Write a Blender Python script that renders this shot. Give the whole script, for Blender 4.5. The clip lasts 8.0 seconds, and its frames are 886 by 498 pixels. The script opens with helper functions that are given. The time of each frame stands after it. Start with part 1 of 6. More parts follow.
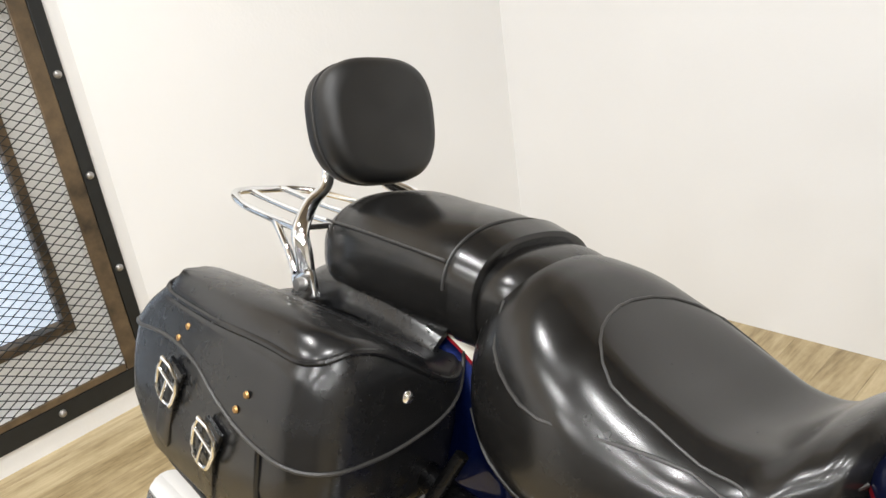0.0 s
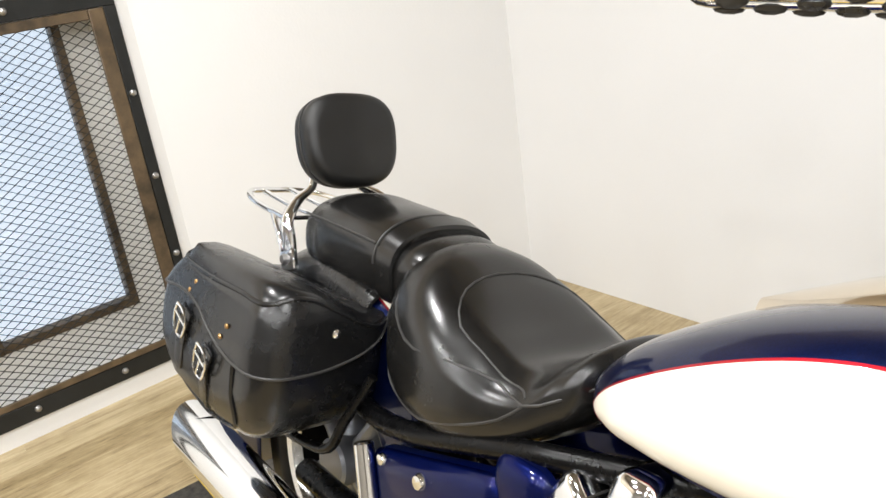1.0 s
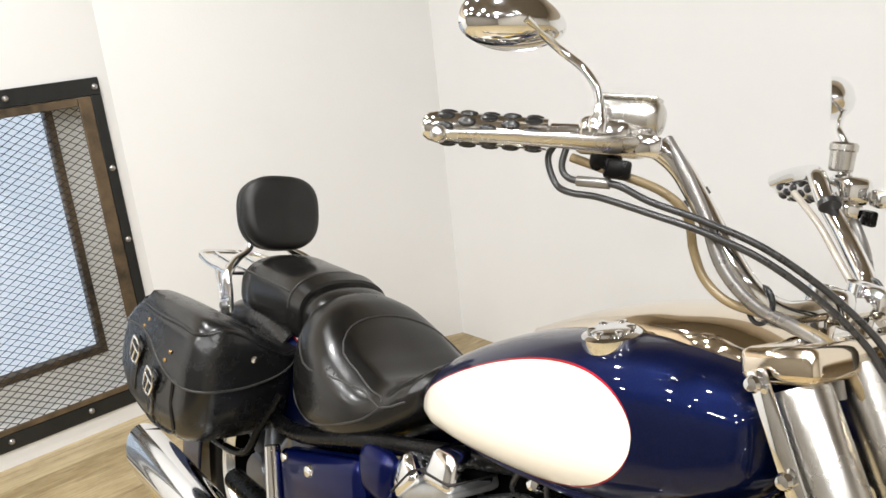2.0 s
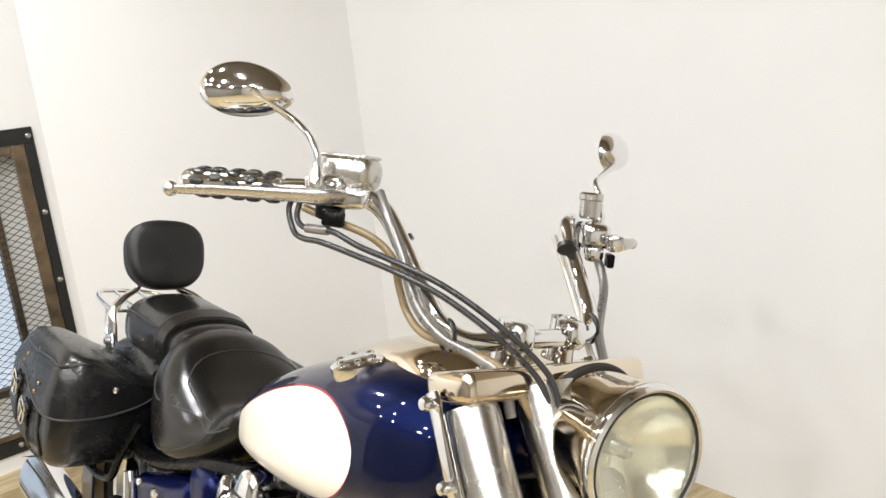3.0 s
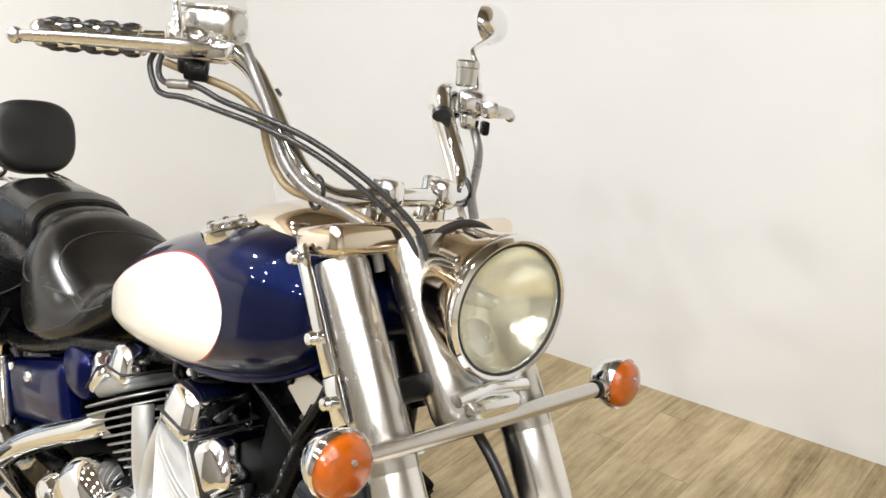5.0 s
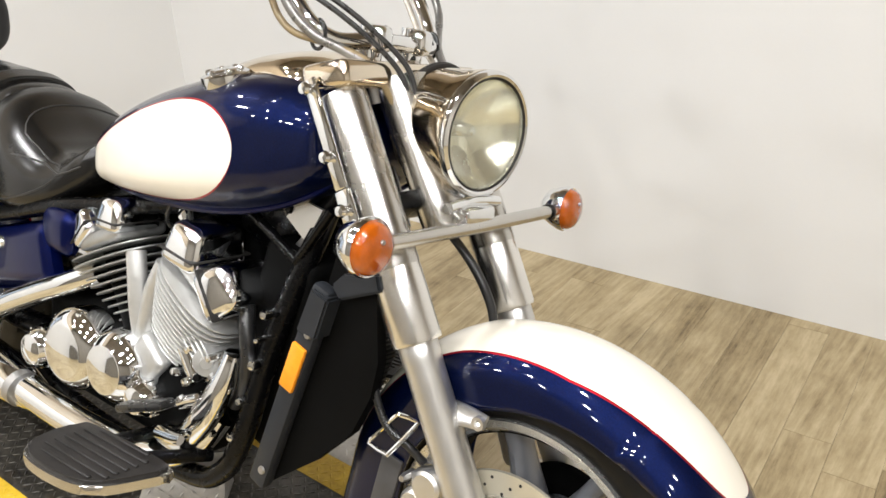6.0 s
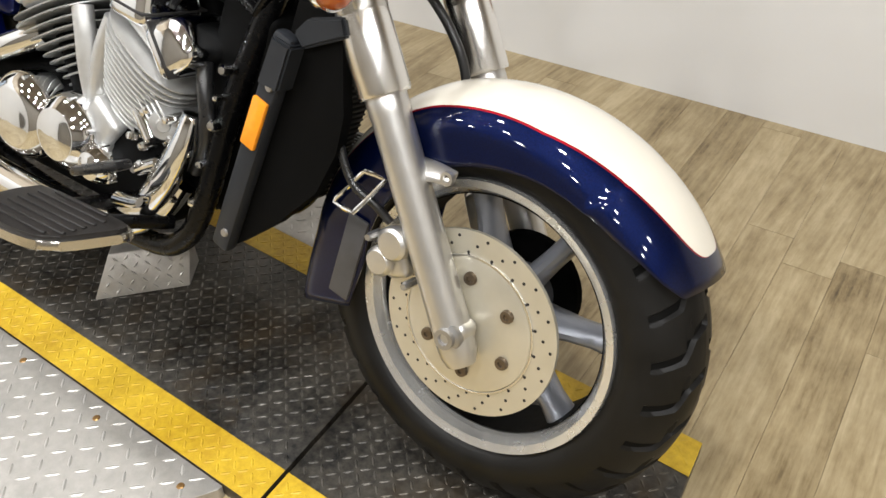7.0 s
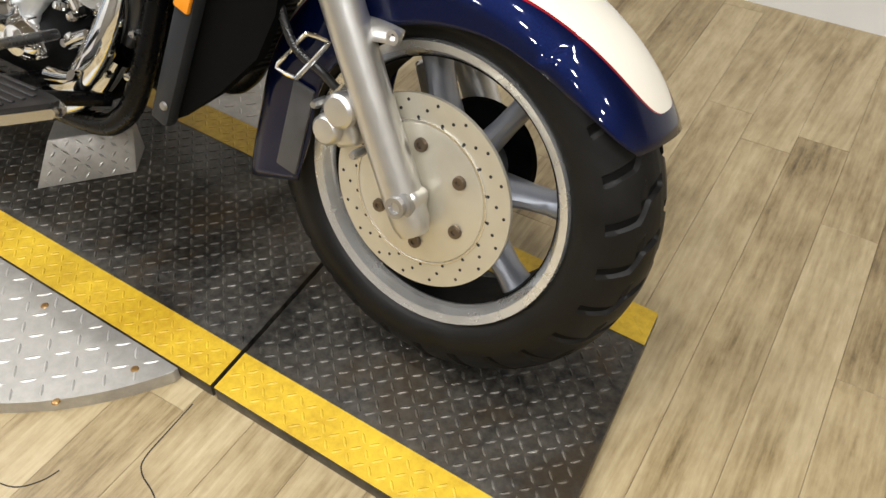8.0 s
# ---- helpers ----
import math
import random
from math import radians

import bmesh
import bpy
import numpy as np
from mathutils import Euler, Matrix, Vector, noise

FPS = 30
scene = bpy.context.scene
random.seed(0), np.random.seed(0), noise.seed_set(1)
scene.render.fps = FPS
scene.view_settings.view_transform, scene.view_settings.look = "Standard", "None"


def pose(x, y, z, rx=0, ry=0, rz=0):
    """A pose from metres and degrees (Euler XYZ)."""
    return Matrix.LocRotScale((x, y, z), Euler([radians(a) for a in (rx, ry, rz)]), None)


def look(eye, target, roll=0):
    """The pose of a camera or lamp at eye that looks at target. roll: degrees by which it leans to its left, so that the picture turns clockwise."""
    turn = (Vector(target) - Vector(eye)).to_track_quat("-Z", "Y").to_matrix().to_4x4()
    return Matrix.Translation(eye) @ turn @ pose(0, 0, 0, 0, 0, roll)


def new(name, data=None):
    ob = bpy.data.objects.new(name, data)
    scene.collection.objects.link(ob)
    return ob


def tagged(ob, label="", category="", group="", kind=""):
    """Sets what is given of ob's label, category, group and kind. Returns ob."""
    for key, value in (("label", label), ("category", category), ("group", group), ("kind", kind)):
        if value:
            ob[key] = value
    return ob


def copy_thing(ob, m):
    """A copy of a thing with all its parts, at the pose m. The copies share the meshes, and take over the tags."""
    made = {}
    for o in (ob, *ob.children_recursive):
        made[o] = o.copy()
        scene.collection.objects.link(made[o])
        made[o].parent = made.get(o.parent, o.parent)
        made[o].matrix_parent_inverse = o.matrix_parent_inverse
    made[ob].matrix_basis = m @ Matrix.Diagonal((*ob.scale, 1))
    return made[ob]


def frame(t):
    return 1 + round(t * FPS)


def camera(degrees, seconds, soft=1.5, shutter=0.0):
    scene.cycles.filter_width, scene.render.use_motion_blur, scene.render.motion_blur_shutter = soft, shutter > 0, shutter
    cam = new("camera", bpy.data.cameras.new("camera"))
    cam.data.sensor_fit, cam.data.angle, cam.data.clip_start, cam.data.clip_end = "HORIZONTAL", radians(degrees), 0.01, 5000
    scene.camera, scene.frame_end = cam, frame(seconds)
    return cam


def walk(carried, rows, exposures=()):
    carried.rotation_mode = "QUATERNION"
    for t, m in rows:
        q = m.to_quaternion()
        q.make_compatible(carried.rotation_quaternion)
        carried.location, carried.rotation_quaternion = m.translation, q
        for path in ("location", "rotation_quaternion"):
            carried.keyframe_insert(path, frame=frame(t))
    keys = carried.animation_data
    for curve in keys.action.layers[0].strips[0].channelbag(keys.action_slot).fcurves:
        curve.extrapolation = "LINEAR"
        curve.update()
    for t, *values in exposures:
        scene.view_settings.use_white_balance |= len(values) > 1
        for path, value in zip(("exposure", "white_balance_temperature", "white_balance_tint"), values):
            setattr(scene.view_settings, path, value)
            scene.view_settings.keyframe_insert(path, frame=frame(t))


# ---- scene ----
# camera: seconds, eye, turn
cam = camera(56.3, 8.0)
PATH = [
    (0, (-0.765, -0.481, 1.18), (-2.208, 0.659, 0.392), -8.4),
    (0.2, (-0.696, -0.536, 1.205), (-2.189, 0.595, 0.505), -9.6),
    (0.5, (-0.579, -0.578, 1.234), (-2.074, 0.533, 0.507), -10.7),
    (0.8, (-0.438, -0.56, 1.247), (-1.957, 0.522, 0.523), -8.6),
    (1, (-0.341, -0.53, 1.259), (-1.903, 0.479, 0.523), -8.1),
    (1.2, (-0.25, -0.505, 1.281), (-1.817, 0.493, 0.541), -8.4),
    (2.3, (0.197, -0.636, 1.345), (-1.386, 0.474, 0.832), -5.5),
    (2.5, (0.268, -0.589, 1.346), (-1.359, 0.467, 0.855), -5.8),
    (2.7, (0.337, -0.516, 1.344), (-1.306, 0.518, 0.86), -6.1),
    (3, (0.397, -0.417, 1.34), (-1.2, 0.688, 0.864), -6.2),
    (3.2, (0.403, -0.371, 1.342), (-1.134, 0.814, 0.859), -5.6),
    (3.5, (0.405, -0.332, 1.346), (-1.095, 0.904, 0.873), -5.1),
    (4, (0.4, -0.32, 1.342), (-1.043, 0.961, 0.816), -4.7),
    (4.2, (0.4, -0.324, 1.334), (-1.057, 0.923, 0.767), -4.7),
    (4.5, (0.402, -0.336, 1.31), (-1.047, 0.894, 0.689), -4.0),
    (4.7, (0.413, -0.345, 1.291), (-1.033, 0.867, 0.625), -4.0),
    (5.8, (0.48, -0.641, 1.243), (-0.735, 0.724, 0.43), -3.7),
    (6, (0.484, -0.664, 1.227), (-0.679, 0.705, 0.347), -2.6),
    (6.5, (0.484, -0.674, 1.169), (-0.591, 0.638, 0.11), -1.2),
    (7, (0.49, -0.677, 1.117), (-0.486, 0.566, -0.108), -0.1),
    (7.5, (0.503, -0.678, 1.082), (-0.394, 0.535, -0.232), 0.1),
    (8, (0.511, -0.672, 1.059), (-0.31, 0.5, -0.338), 0.7),
]
walk(cam, [(t, look(eye, target, roll)) for t, eye, target, roll in PATH],
     [(0.0, -0.02), (1.0, 0.0), (2.5, -0.22), (3.5, -0.08), (4.5, -0.10), (6.0, -0.20), (7, -0.40), (8, -0.46)])

# ---- world and lamps ----
world = bpy.data.worlds.new("world")
scene.world = world
world.use_nodes = True
sky = world.node_tree.nodes.new("ShaderNodeTexSky")
sky.sky_type, sky.sun_disc = 'NISHITA', False
sky.sun_elevation, sky.sun_rotation = radians(40), radians(90)
world.node_tree.nodes["Background"].inputs[1].default_value = 0.12
world.node_tree.links.new(sky.outputs[0], world.node_tree.nodes["Background"].inputs[0])
scene.view_settings.exposure = 0.0

FLOOR_Z, CEIL_Z = -0.03, 2.75


def area_lamp(name, m, size, watts, colour, sy=0.0):
    data = bpy.data.lights.new(name, 'AREA')
    data.energy, data.size, data.color = watts, size, colour
    if sy:
        data.shape, data.size_y = 'RECTANGLE', sy
    lamp = new(name, data)
    lamp.matrix_world = m
    return lamp


# ---- materials ----
def material(name):
    mat = bpy.data.materials.new(name)
    mat.use_nodes = True
    nt = mat.node_tree
    return mat, nt, nt.nodes["Principled BSDF"]


def node(nt, kind, **kw):
    n = nt.nodes.new(kind)
    for k, v in kw.items():
        n.inputs[k.replace("_", " ")].default_value = v
    return n


def coords(nt, scale=(1, 1, 1), which="Object"):
    tc = nt.nodes.new("ShaderNodeTexCoord")
    mp = nt.nodes.new("ShaderNodeMapping")
    mp.inputs["Scale"].default_value = scale
    nt.links.new(tc.outputs[which], mp.inputs["Vector"])
    return mp.outputs["Vector"]


def noise_of(nt, vec, scale, detail=4.0, rough=0.55):
    n = node(nt, "ShaderNodeTexNoise", Scale=scale, Detail=detail, Roughness=rough)
    nt.links.new(vec, n.inputs["Vector"])
    return n.outputs["Fac"]


def ramp(nt, fac, stops):
    r = nt.nodes.new("ShaderNodeValToRGB")
    el = r.color_ramp.elements
    while len(el) < len(stops):
        el.new(0.5)
    for e, (p, c) in zip(el, stops):
        e.position = p
        e.color = (*c, 1) if len(c) == 3 else c
    nt.links.new(fac, r.inputs["Fac"])
    return r.outputs["Color"]


def math_node(nt, op, a, b=0.0, clamp=False):
    n = nt.nodes.new("ShaderNodeMath")
    n.operation, n.use_clamp = op, clamp
    for i, v in enumerate((a, b)):
        if isinstance(v, (int, float)):
            n.inputs[i].default_value = v
        else:
            nt.links.new(v, n.inputs[i])
    return n.outputs[0]


def mix(nt, fac, a, b):
    n = nt.nodes.new("ShaderNodeMix")
    n.data_type = 'RGBA'
    for sock, v in ((n.inputs[0], fac), (n.inputs[6], a), (n.inputs[7], b)):
        if isinstance(v, (int, float)):
            sock.default_value = v
        elif isinstance(v, tuple):
            sock.default_value = (*v, 1)
        else:
            nt.links.new(v, sock)
    return n.outputs[2]


def bump(nt, bsdf, height, strength=0.3, distance=0.002):
    b = nt.nodes.new("ShaderNodeBump")
    b.inputs["Strength"].default_value, b.inputs["Distance"].default_value = strength, distance
    nt.links.new(height, b.inputs["Height"])
    nt.links.new(b.outputs["Normal"], bsdf.inputs["Normal"])


def simple(name, colour, rough=0.4, metal=0.0, vary=0.12, scale=30.0, rvary=0.1, bumps=0.0, bscale=200.0, coat=0.0, dist=0.001, spec=0.5):
    """A surface with a base colour that varies at two scales, uneven gloss and fine relief."""
    mat, nt, b = material(name)
    vec = coords(nt)
    n1, n2 = noise_of(nt, vec, scale, 5), noise_of(nt, vec, scale * 0.12, 3)
    s = math_node(nt, 'ADD', math_node(nt, 'MULTIPLY', n1, 0.5), math_node(nt, 'MULTIPLY', n2, 0.5))
    lo, hi = tuple(c * (1 - vary) for c in colour), tuple(min(1, c * (1 + vary)) for c in colour)
    nt.links.new(ramp(nt, s, ((0.3, lo), (0.7, hi))), b.inputs["Base Color"])
    nt.links.new(math_node(nt, 'MULTIPLY_ADD', s, 2 * rvary, True), b.inputs["Roughness"])
    r = nt.nodes.new("ShaderNodeMapRange")
    r.inputs[1].default_value, r.inputs[2].default_value = 0.3, 0.7
    r.inputs[3].default_value, r.inputs[4].default_value = max(0.02, rough - rvary), min(1, rough + rvary)
    nt.links.new(s, r.inputs[0])
    nt.links.new(r.outputs[0], b.inputs["Roughness"])
    b.inputs["Metallic"].default_value = metal
    b.inputs["Specular IOR Level"].default_value = spec
    b.inputs["Coat Weight"].default_value = coat
    b.inputs["Coat Roughness"].default_value = 0.05
    b.inputs["Coat IOR"].default_value = 1.38
    if bumps:
        bump(nt, b, noise_of(nt, vec, bscale, 3), bumps, dist)
    return mat


CHROME = simple("chrome", (0.84, 0.85, 0.86), 0.07, 1.0, 0.03, 12, 0.03)
# chrome with the tan reflection of its surroundings put into the base colour
WARMCHROME = simple("chrome_with_tan_reflection", (0.80, 0.715, 0.59), 0.09, 1.0, 0.04, 12, 0.03)
SATIN = simple("brushed_steel", (0.60, 0.585, 0.555), 0.25, 1.0, 0.05, 20, 0.05)
SLIDER = simple("clear_coated_aluminium", (0.66, 0.65, 0.63), 0.34, 0.9, 0.05, 20, 0.05)
CAST = simple("cast_aluminium", (0.60, 0.60, 0.59), 0.40, 0.75, 0.10, 50, 0.08, 0.05, 300)
DARKCAST = simple("darker_cast_aluminium", (0.44, 0.44, 0.43), 0.36, 0.75, 0.15, 50, 0.08, 0.05, 300)
POLISHED = simple("polished_aluminium", (0.86, 0.85, 0.83), 0.24, 1.0, 0.04, 20, 0.05)
REFLECTOR = simple("bright_reflector", (0.94, 0.92, 0.83), 0.20, 1.0, 0.05, 30, 0.06, 0.25, 45)
RIMALU = simple("cast_white_aluminium", (0.82, 0.82, 0.81), 0.26, 0.82, 0.05, 20, 0.06)
BOLTSTEEL = simple("brown_oiled_bolt_steel", (0.16, 0.125, 0.09), 0.34, 0.8, 0.3, 60, 0.1)
DISC = simple("brake_disc_steel", (0.68, 0.645, 0.545), 0.38, 0.72, 0.08, 25, 0.07)
BLUE = simple("dark_blue_metallic_paint", (0.0012, 0.0045, 0.052), 0.30, 0.6, 0.12, 300, 0.03, coat=0.6, spec=0.05)
BLACKMETAL = simple("black_painted_metal", (0.0022, 0.0022, 0.0024), 0.27, 0.0, 0.25, 60, 0.10, spec=0.20)
MATTBLACK = simple("matt_black_plastic", (0.0025, 0.0025, 0.0025), 0.6, 0.0, 0.3, 40, 0.1, spec=0.06)
PLASTIC = simple("grey_black_plastic", (0.020, 0.022, 0.026), 0.45, 0.0, 0.15, 80, 0.08, 0.1, 900, spec=0.25)
# tyre rubber darkened to paint the shade inside the grooves
GROOVESHADE = simple("shade_dark_groove_rubber", (0.004, 0.004, 0.004), 0.7, 0.0, 0.2, 40, 0.08, spec=0.1)
RUBBER = simple("tyre_rubber", (0.0062, 0.0058, 0.0053), 0.46, 0.0, 0.5, 22, 0.12, 0.15, 350, spec=0.24)
BOARD = simple("ribbed_rubber", (0.017, 0.015, 0.014), 0.5, 0.0, 0.25, 60, 0.08, 0.15, 400, spec=0.35)
SPOKE = simple("grey_wheel_paint", (0.24, 0.25, 0.28), 0.36, 0.5, 0.08, 60, 0.06)
CABLEGREY = simple("dark_grey_cable_sheath", (0.045, 0.045, 0.046), 0.32, 0.3, 0.25, 80, 0.08, spec=0.6)
HOSE = simple("black_cable_sheath", (0.014, 0.014, 0.0145), 0.30, 0.0, 0.2, 80, 0.06, spec=0.55)
CLEARHOSE = simple("yellowed_clear_sleeve", (0.24, 0.18, 0.095), 0.3, 0.0, 0.15, 60, 0.06)
PALEHOSE = simple("pale_clear_sleeve", (0.50, 0.46, 0.40), 0.25, 0.2, 0.12, 60, 0.06)
GREYHOSE = simple("grey_cable_sheath", (0.26, 0.25, 0.24), 0.3, 0.6, 0.12, 60, 0.06)
BOLT = simple("dull_bolt_steel", (0.42, 0.41, 0.40), 0.4, 0.9, 0.1, 60, 0.06)
DARKHOLE = simple("dark_recess", (0.012, 0.010, 0.009), 0.7, 0.0, 0.2, 60, 0.05)
BRASS = simple("dull_brass", (0.42, 0.25, 0.10), 0.38, 0.9, 0.2, 90, 0.08)
AMBER = simple("amber_reflector", (0.85, 0.30, 0.02), 0.18, 0.0, 0.15, 90, 0.05)
GREYFILM = simple("scuffed_grey_film", (0.055, 0.054, 0.056), 0.42, 0.0, 0.35, 30, 0.1, 0.1, 200)
PIPING = simple("grey_seam_piping", (0.030, 0.029, 0.028), 0.42, 0.0, 0.1, 90, 0.06)


def leather(name, colour, rough, grain, wear=0.0):
    mat, nt, b = material(name)
    vec = coords(nt)
    n1 = noise_of(nt, vec, 7, 4)
    n2 = noise_of(nt, vec, 55, 5)
    s = math_node(nt, 'ADD', math_node(nt, 'MULTIPLY', n1, 0.6), math_node(nt, 'MULTIPLY', n2, 0.4))
    hi = tuple(c * 1.7 + wear for c in colour)
    # scuffed, dusty patches of a hand's size with ragged rims
    n3 = noise_of(nt, vec, 11, 5, 0.58)
    scuff = ramp(nt, n3, ((0.42, (0, 0, 0)), (0.80, (1, 1, 1))))
    s = math_node(nt, 'ADD', math_node(nt, 'MULTIPLY', s, 0.93), math_node(nt, 'MULTIPLY', scuff, 0.07))
    nt.links.new(ramp(nt, s, ((0.22, colour), (0.72, hi))), b.inputs["Base Color"])
    nt.links.new(ramp(nt, s, ((0.22, (max(0.12, rough - 0.04),) * 3), (0.74, (rough + 0.12,) * 3))), b.inputs["Roughness"])
    v = node(nt, "ShaderNodeTexVoronoi", Scale=grain)
    nt.links.new(vec, v.inputs["Vector"])
    h = math_node(nt, 'ADD', v.outputs["Distance"], math_node(nt, 'MULTIPLY', n2, 0.3))
    h = math_node(nt, 'ADD', h, math_node(nt, 'MULTIPLY', noise_of(nt, vec, 9, 2), 1.2))
    bump(nt, b, h, 0.035, 0.0005)
    b.inputs["Specular IOR Level"].default_value = 0.5
    return mat


LEATHER = leather("black_seat_leather", (0.0044, 0.0042, 0.0040), 0.20, 420, 0.003)
BAGHIDE = leather("black_bag_leather", (0.0042, 0.0043, 0.0047), 0.23, 300, 0.003)
PADHIDE = leather("matt_black_pad_vinyl", (0.0036, 0.0035, 0.0034), 0.42, 500)


def two_tone(name, mask_build):
    """Dark blue paint with a cream panel and a red line round it, under one clear coat."""
    mat, nt, b = material(name)
    d = mask_build(nt)
    vec = coords(nt)
    n = noise_of(nt, vec, 400, 2)
    blue = ramp(nt, n, ((0.3, (0.0011, 0.0040, 0.030)), (0.7, (0.0018, 0.0066, 0.047))))
    cream = ramp(nt, noise_of(nt, vec, 6, 3), ((0.3, (0.78, 0.73, 0.63)), (0.7, (0.84, 0.79, 0.69))))
    inside = math_node(nt, 'GREATER_THAN', d, 0.0)
    line = math_node(nt, 'MULTIPLY', math_node(nt, 'GREATER_THAN', d, -0.0028), math_node(nt, 'LESS_THAN', d, 0.0))
    col = mix(nt, line, mix(nt, inside, blue, cream), (0.35, 0.010, 0.020))
    nt.links.new(col, b.inputs["Base Color"])
    b.inputs["Roughness"].default_value = 0.40
    b.inputs["Specular IOR Level"].default_value = 0.08
    nt.links.new(math_node(nt, 'MULTIPLY', math_node(nt, 'SUBTRACT', 1.0, inside), 0.65), b.inputs["Metallic"])
    b.inputs["Coat Weight"].default_value, b.inputs["Coat Roughness"].default_value = 1.0, 0.04
    b.inputs["Coat IOR"].default_value = 1.38
    return mat


def split_xyz(nt):
    sp = nt.nodes.new("ShaderNodeSeparateXYZ")
    nt.links.new(coords(nt), sp.inputs[0])
    return sp.outputs


def tank_mask(nt):
    """Teardrop on the flank: a round end forward, a point towards the seat."""
    x, y, z = split_xyz(nt)
    u = math_node(nt, 'ADD', x, 0.945)
    t = math_node(nt, 'DIVIDE', u, 0.456, True)
    # half height of the drop along its length
    half = math_node(nt, 'MULTIPLY', math_node(nt, 'POWER', t, 0.60), math_node(nt, 'POWER', math_node(nt, 'SUBTRACT', 1.0, math_node(nt, 'POWER', t, 3.4)), 0.5))
    half = math_node(nt, 'SUBTRACT', math_node(nt, 'MULTIPLY', half, 0.117), math_node(nt, 'MULTIPLY', math_node(nt, 'GREATER_THAN', t, 0.9995), 1.0))
    mid = math_node(nt, 'ADD', math_node(nt, 'MULTIPLY', t, 0.104), 0.701)
    mid = math_node(nt, 'ADD', mid, math_node(nt, 'MULTIPLY', math_node(nt, 'MULTIPLY', t, math_node(nt, 'SUBTRACT', 1.0, t)), 0.05))
    off = math_node(nt, 'ABSOLUTE', math_node(nt, 'SUBTRACT', z, mid))
    return math_node(nt, 'SUBTRACT', half, off)


def fender_mask(nt):
    """Cream along the crown, ending in a round point at the front lip."""
    x, y, z = split_xyz(nt)
    th = math_node(nt, 'ARCTAN2', math_node(nt, 'SUBTRACT', z, 0.315), x)
    u = math_node(nt, 'DIVIDE', math_node(nt, 'SUBTRACT', th, 0.615), 0.80, True)
    half = math_node(nt, 'MULTIPLY', math_node(nt, 'POWER', u, 0.28), 0.078)
    half = math_node(nt, 'SUBTRACT', half, math_node(nt, 'MULTIPLY', math_node(nt, 'LESS_THAN', u, 0.0005), 0.05))
    return math_node(nt, 'SUBTRACT', half, math_node(nt, 'ABSOLUTE', y))


def rear_mask(nt):
    """Cream along the crown of the rear fender."""
    x, y, z = split_xyz(nt)
    return math_node(nt, 'SUBTRACT', 0.078, math_node(nt, 'ABSOLUTE', y))


REARPAINT = two_tone("rear_fender_two_tone_paint", rear_mask)
TANKPAINT = two_tone("tank_two_tone_paint", tank_mask)
FENDERPAINT = two_tone("fender_two_tone_paint", fender_mask)


def lens_material(name, colour, rough, trans=1.0, ior=1.45):
    mat, nt, b = material(name)
    b.inputs["Base Color"].default_value = (*colour, 1)
    b.inputs["Roughness"].default_value = rough
    b.inputs["Transmission Weight"].default_value = trans
    b.inputs["IOR"].default_value = ior
    return mat


GLASS = lens_material("clear_glass", (1, 1, 1), 0.02)


def sheet_glass(name, gloss, haze):
    """Thin clear glass: lets light straight through, with a weak mirror on top."""
    mat, nt, b_ = material(name)
    out = nt.nodes["Material Output"]
    tr, gs, mx = nt.nodes.new("ShaderNodeBsdfTransparent"), nt.nodes.new("ShaderNodeBsdfGlossy"), nt.nodes.new("ShaderNodeMixShader")
    tr.inputs["Color"].default_value = (0.97, 0.98, 0.95, 1)
    gs.inputs["Roughness"].default_value = 0.03
    mx.inputs[0].default_value = gloss
    nt.links.new(tr.outputs[0], mx.inputs[1])
    nt.links.new(gs.outputs[0], mx.inputs[2])
    # fluted glass: milky haze and brighter ribs put in as pale diffuse colour
    df, mx2 = nt.nodes.new("ShaderNodeBsdfDiffuse"), nt.nodes.new("ShaderNodeMixShader")
    df.inputs["Color"].default_value = (0.88, 0.86, 0.78, 1)
    wv_ = node(nt, "ShaderNodeTexWave", Scale=60.0, Distortion=0.6)
    wv_.bands_direction = 'Y'
    nt.links.new(coords(nt), wv_.inputs["Vector"])
    nt.links.new(math_node(nt, 'MULTIPLY_ADD', wv_.outputs["Fac"], 0.10), mx2.inputs[0])
    mx2.inputs[0].links[0].from_node.inputs[2].default_value = haze
    nt.links.new(mx.outputs[0], mx2.inputs[1])
    nt.links.new(df.outputs[0], mx2.inputs[2])
    nt.links.new(mx2.outputs[0], out.inputs["Surface"])
    return mat


FLUTED = sheet_glass("clear_headlight_glass", 0.05, 0.04)
ORANGE = simple("orange_lens", (0.40, 0.082, 0.004), 0.12, 0.0, 0.3, 60, 0.05, 0.4, 120, 1.0, 0.002)


def wall_paint():
    mat, nt, b = material("off_white_wall_paint")
    vec = coords(nt)
    n = noise_of(nt, vec, 0.8, 4)
    nt.links.new(ramp(nt, n, ((0.3, (0.745, 0.742, 0.738)), (0.7, (0.80, 0.798, 0.795)))), b.inputs["Base Color"])
    b.inputs["Roughness"].default_value = 0.65
    h = math_node(nt, 'ADD', noise_of(nt, vec, 120, 3), math_node(nt, 'MULTIPLY', noise_of(nt, vec, 9, 2), 2.0))
    bump(nt, b, h, 0.12, 0.003)
    return mat


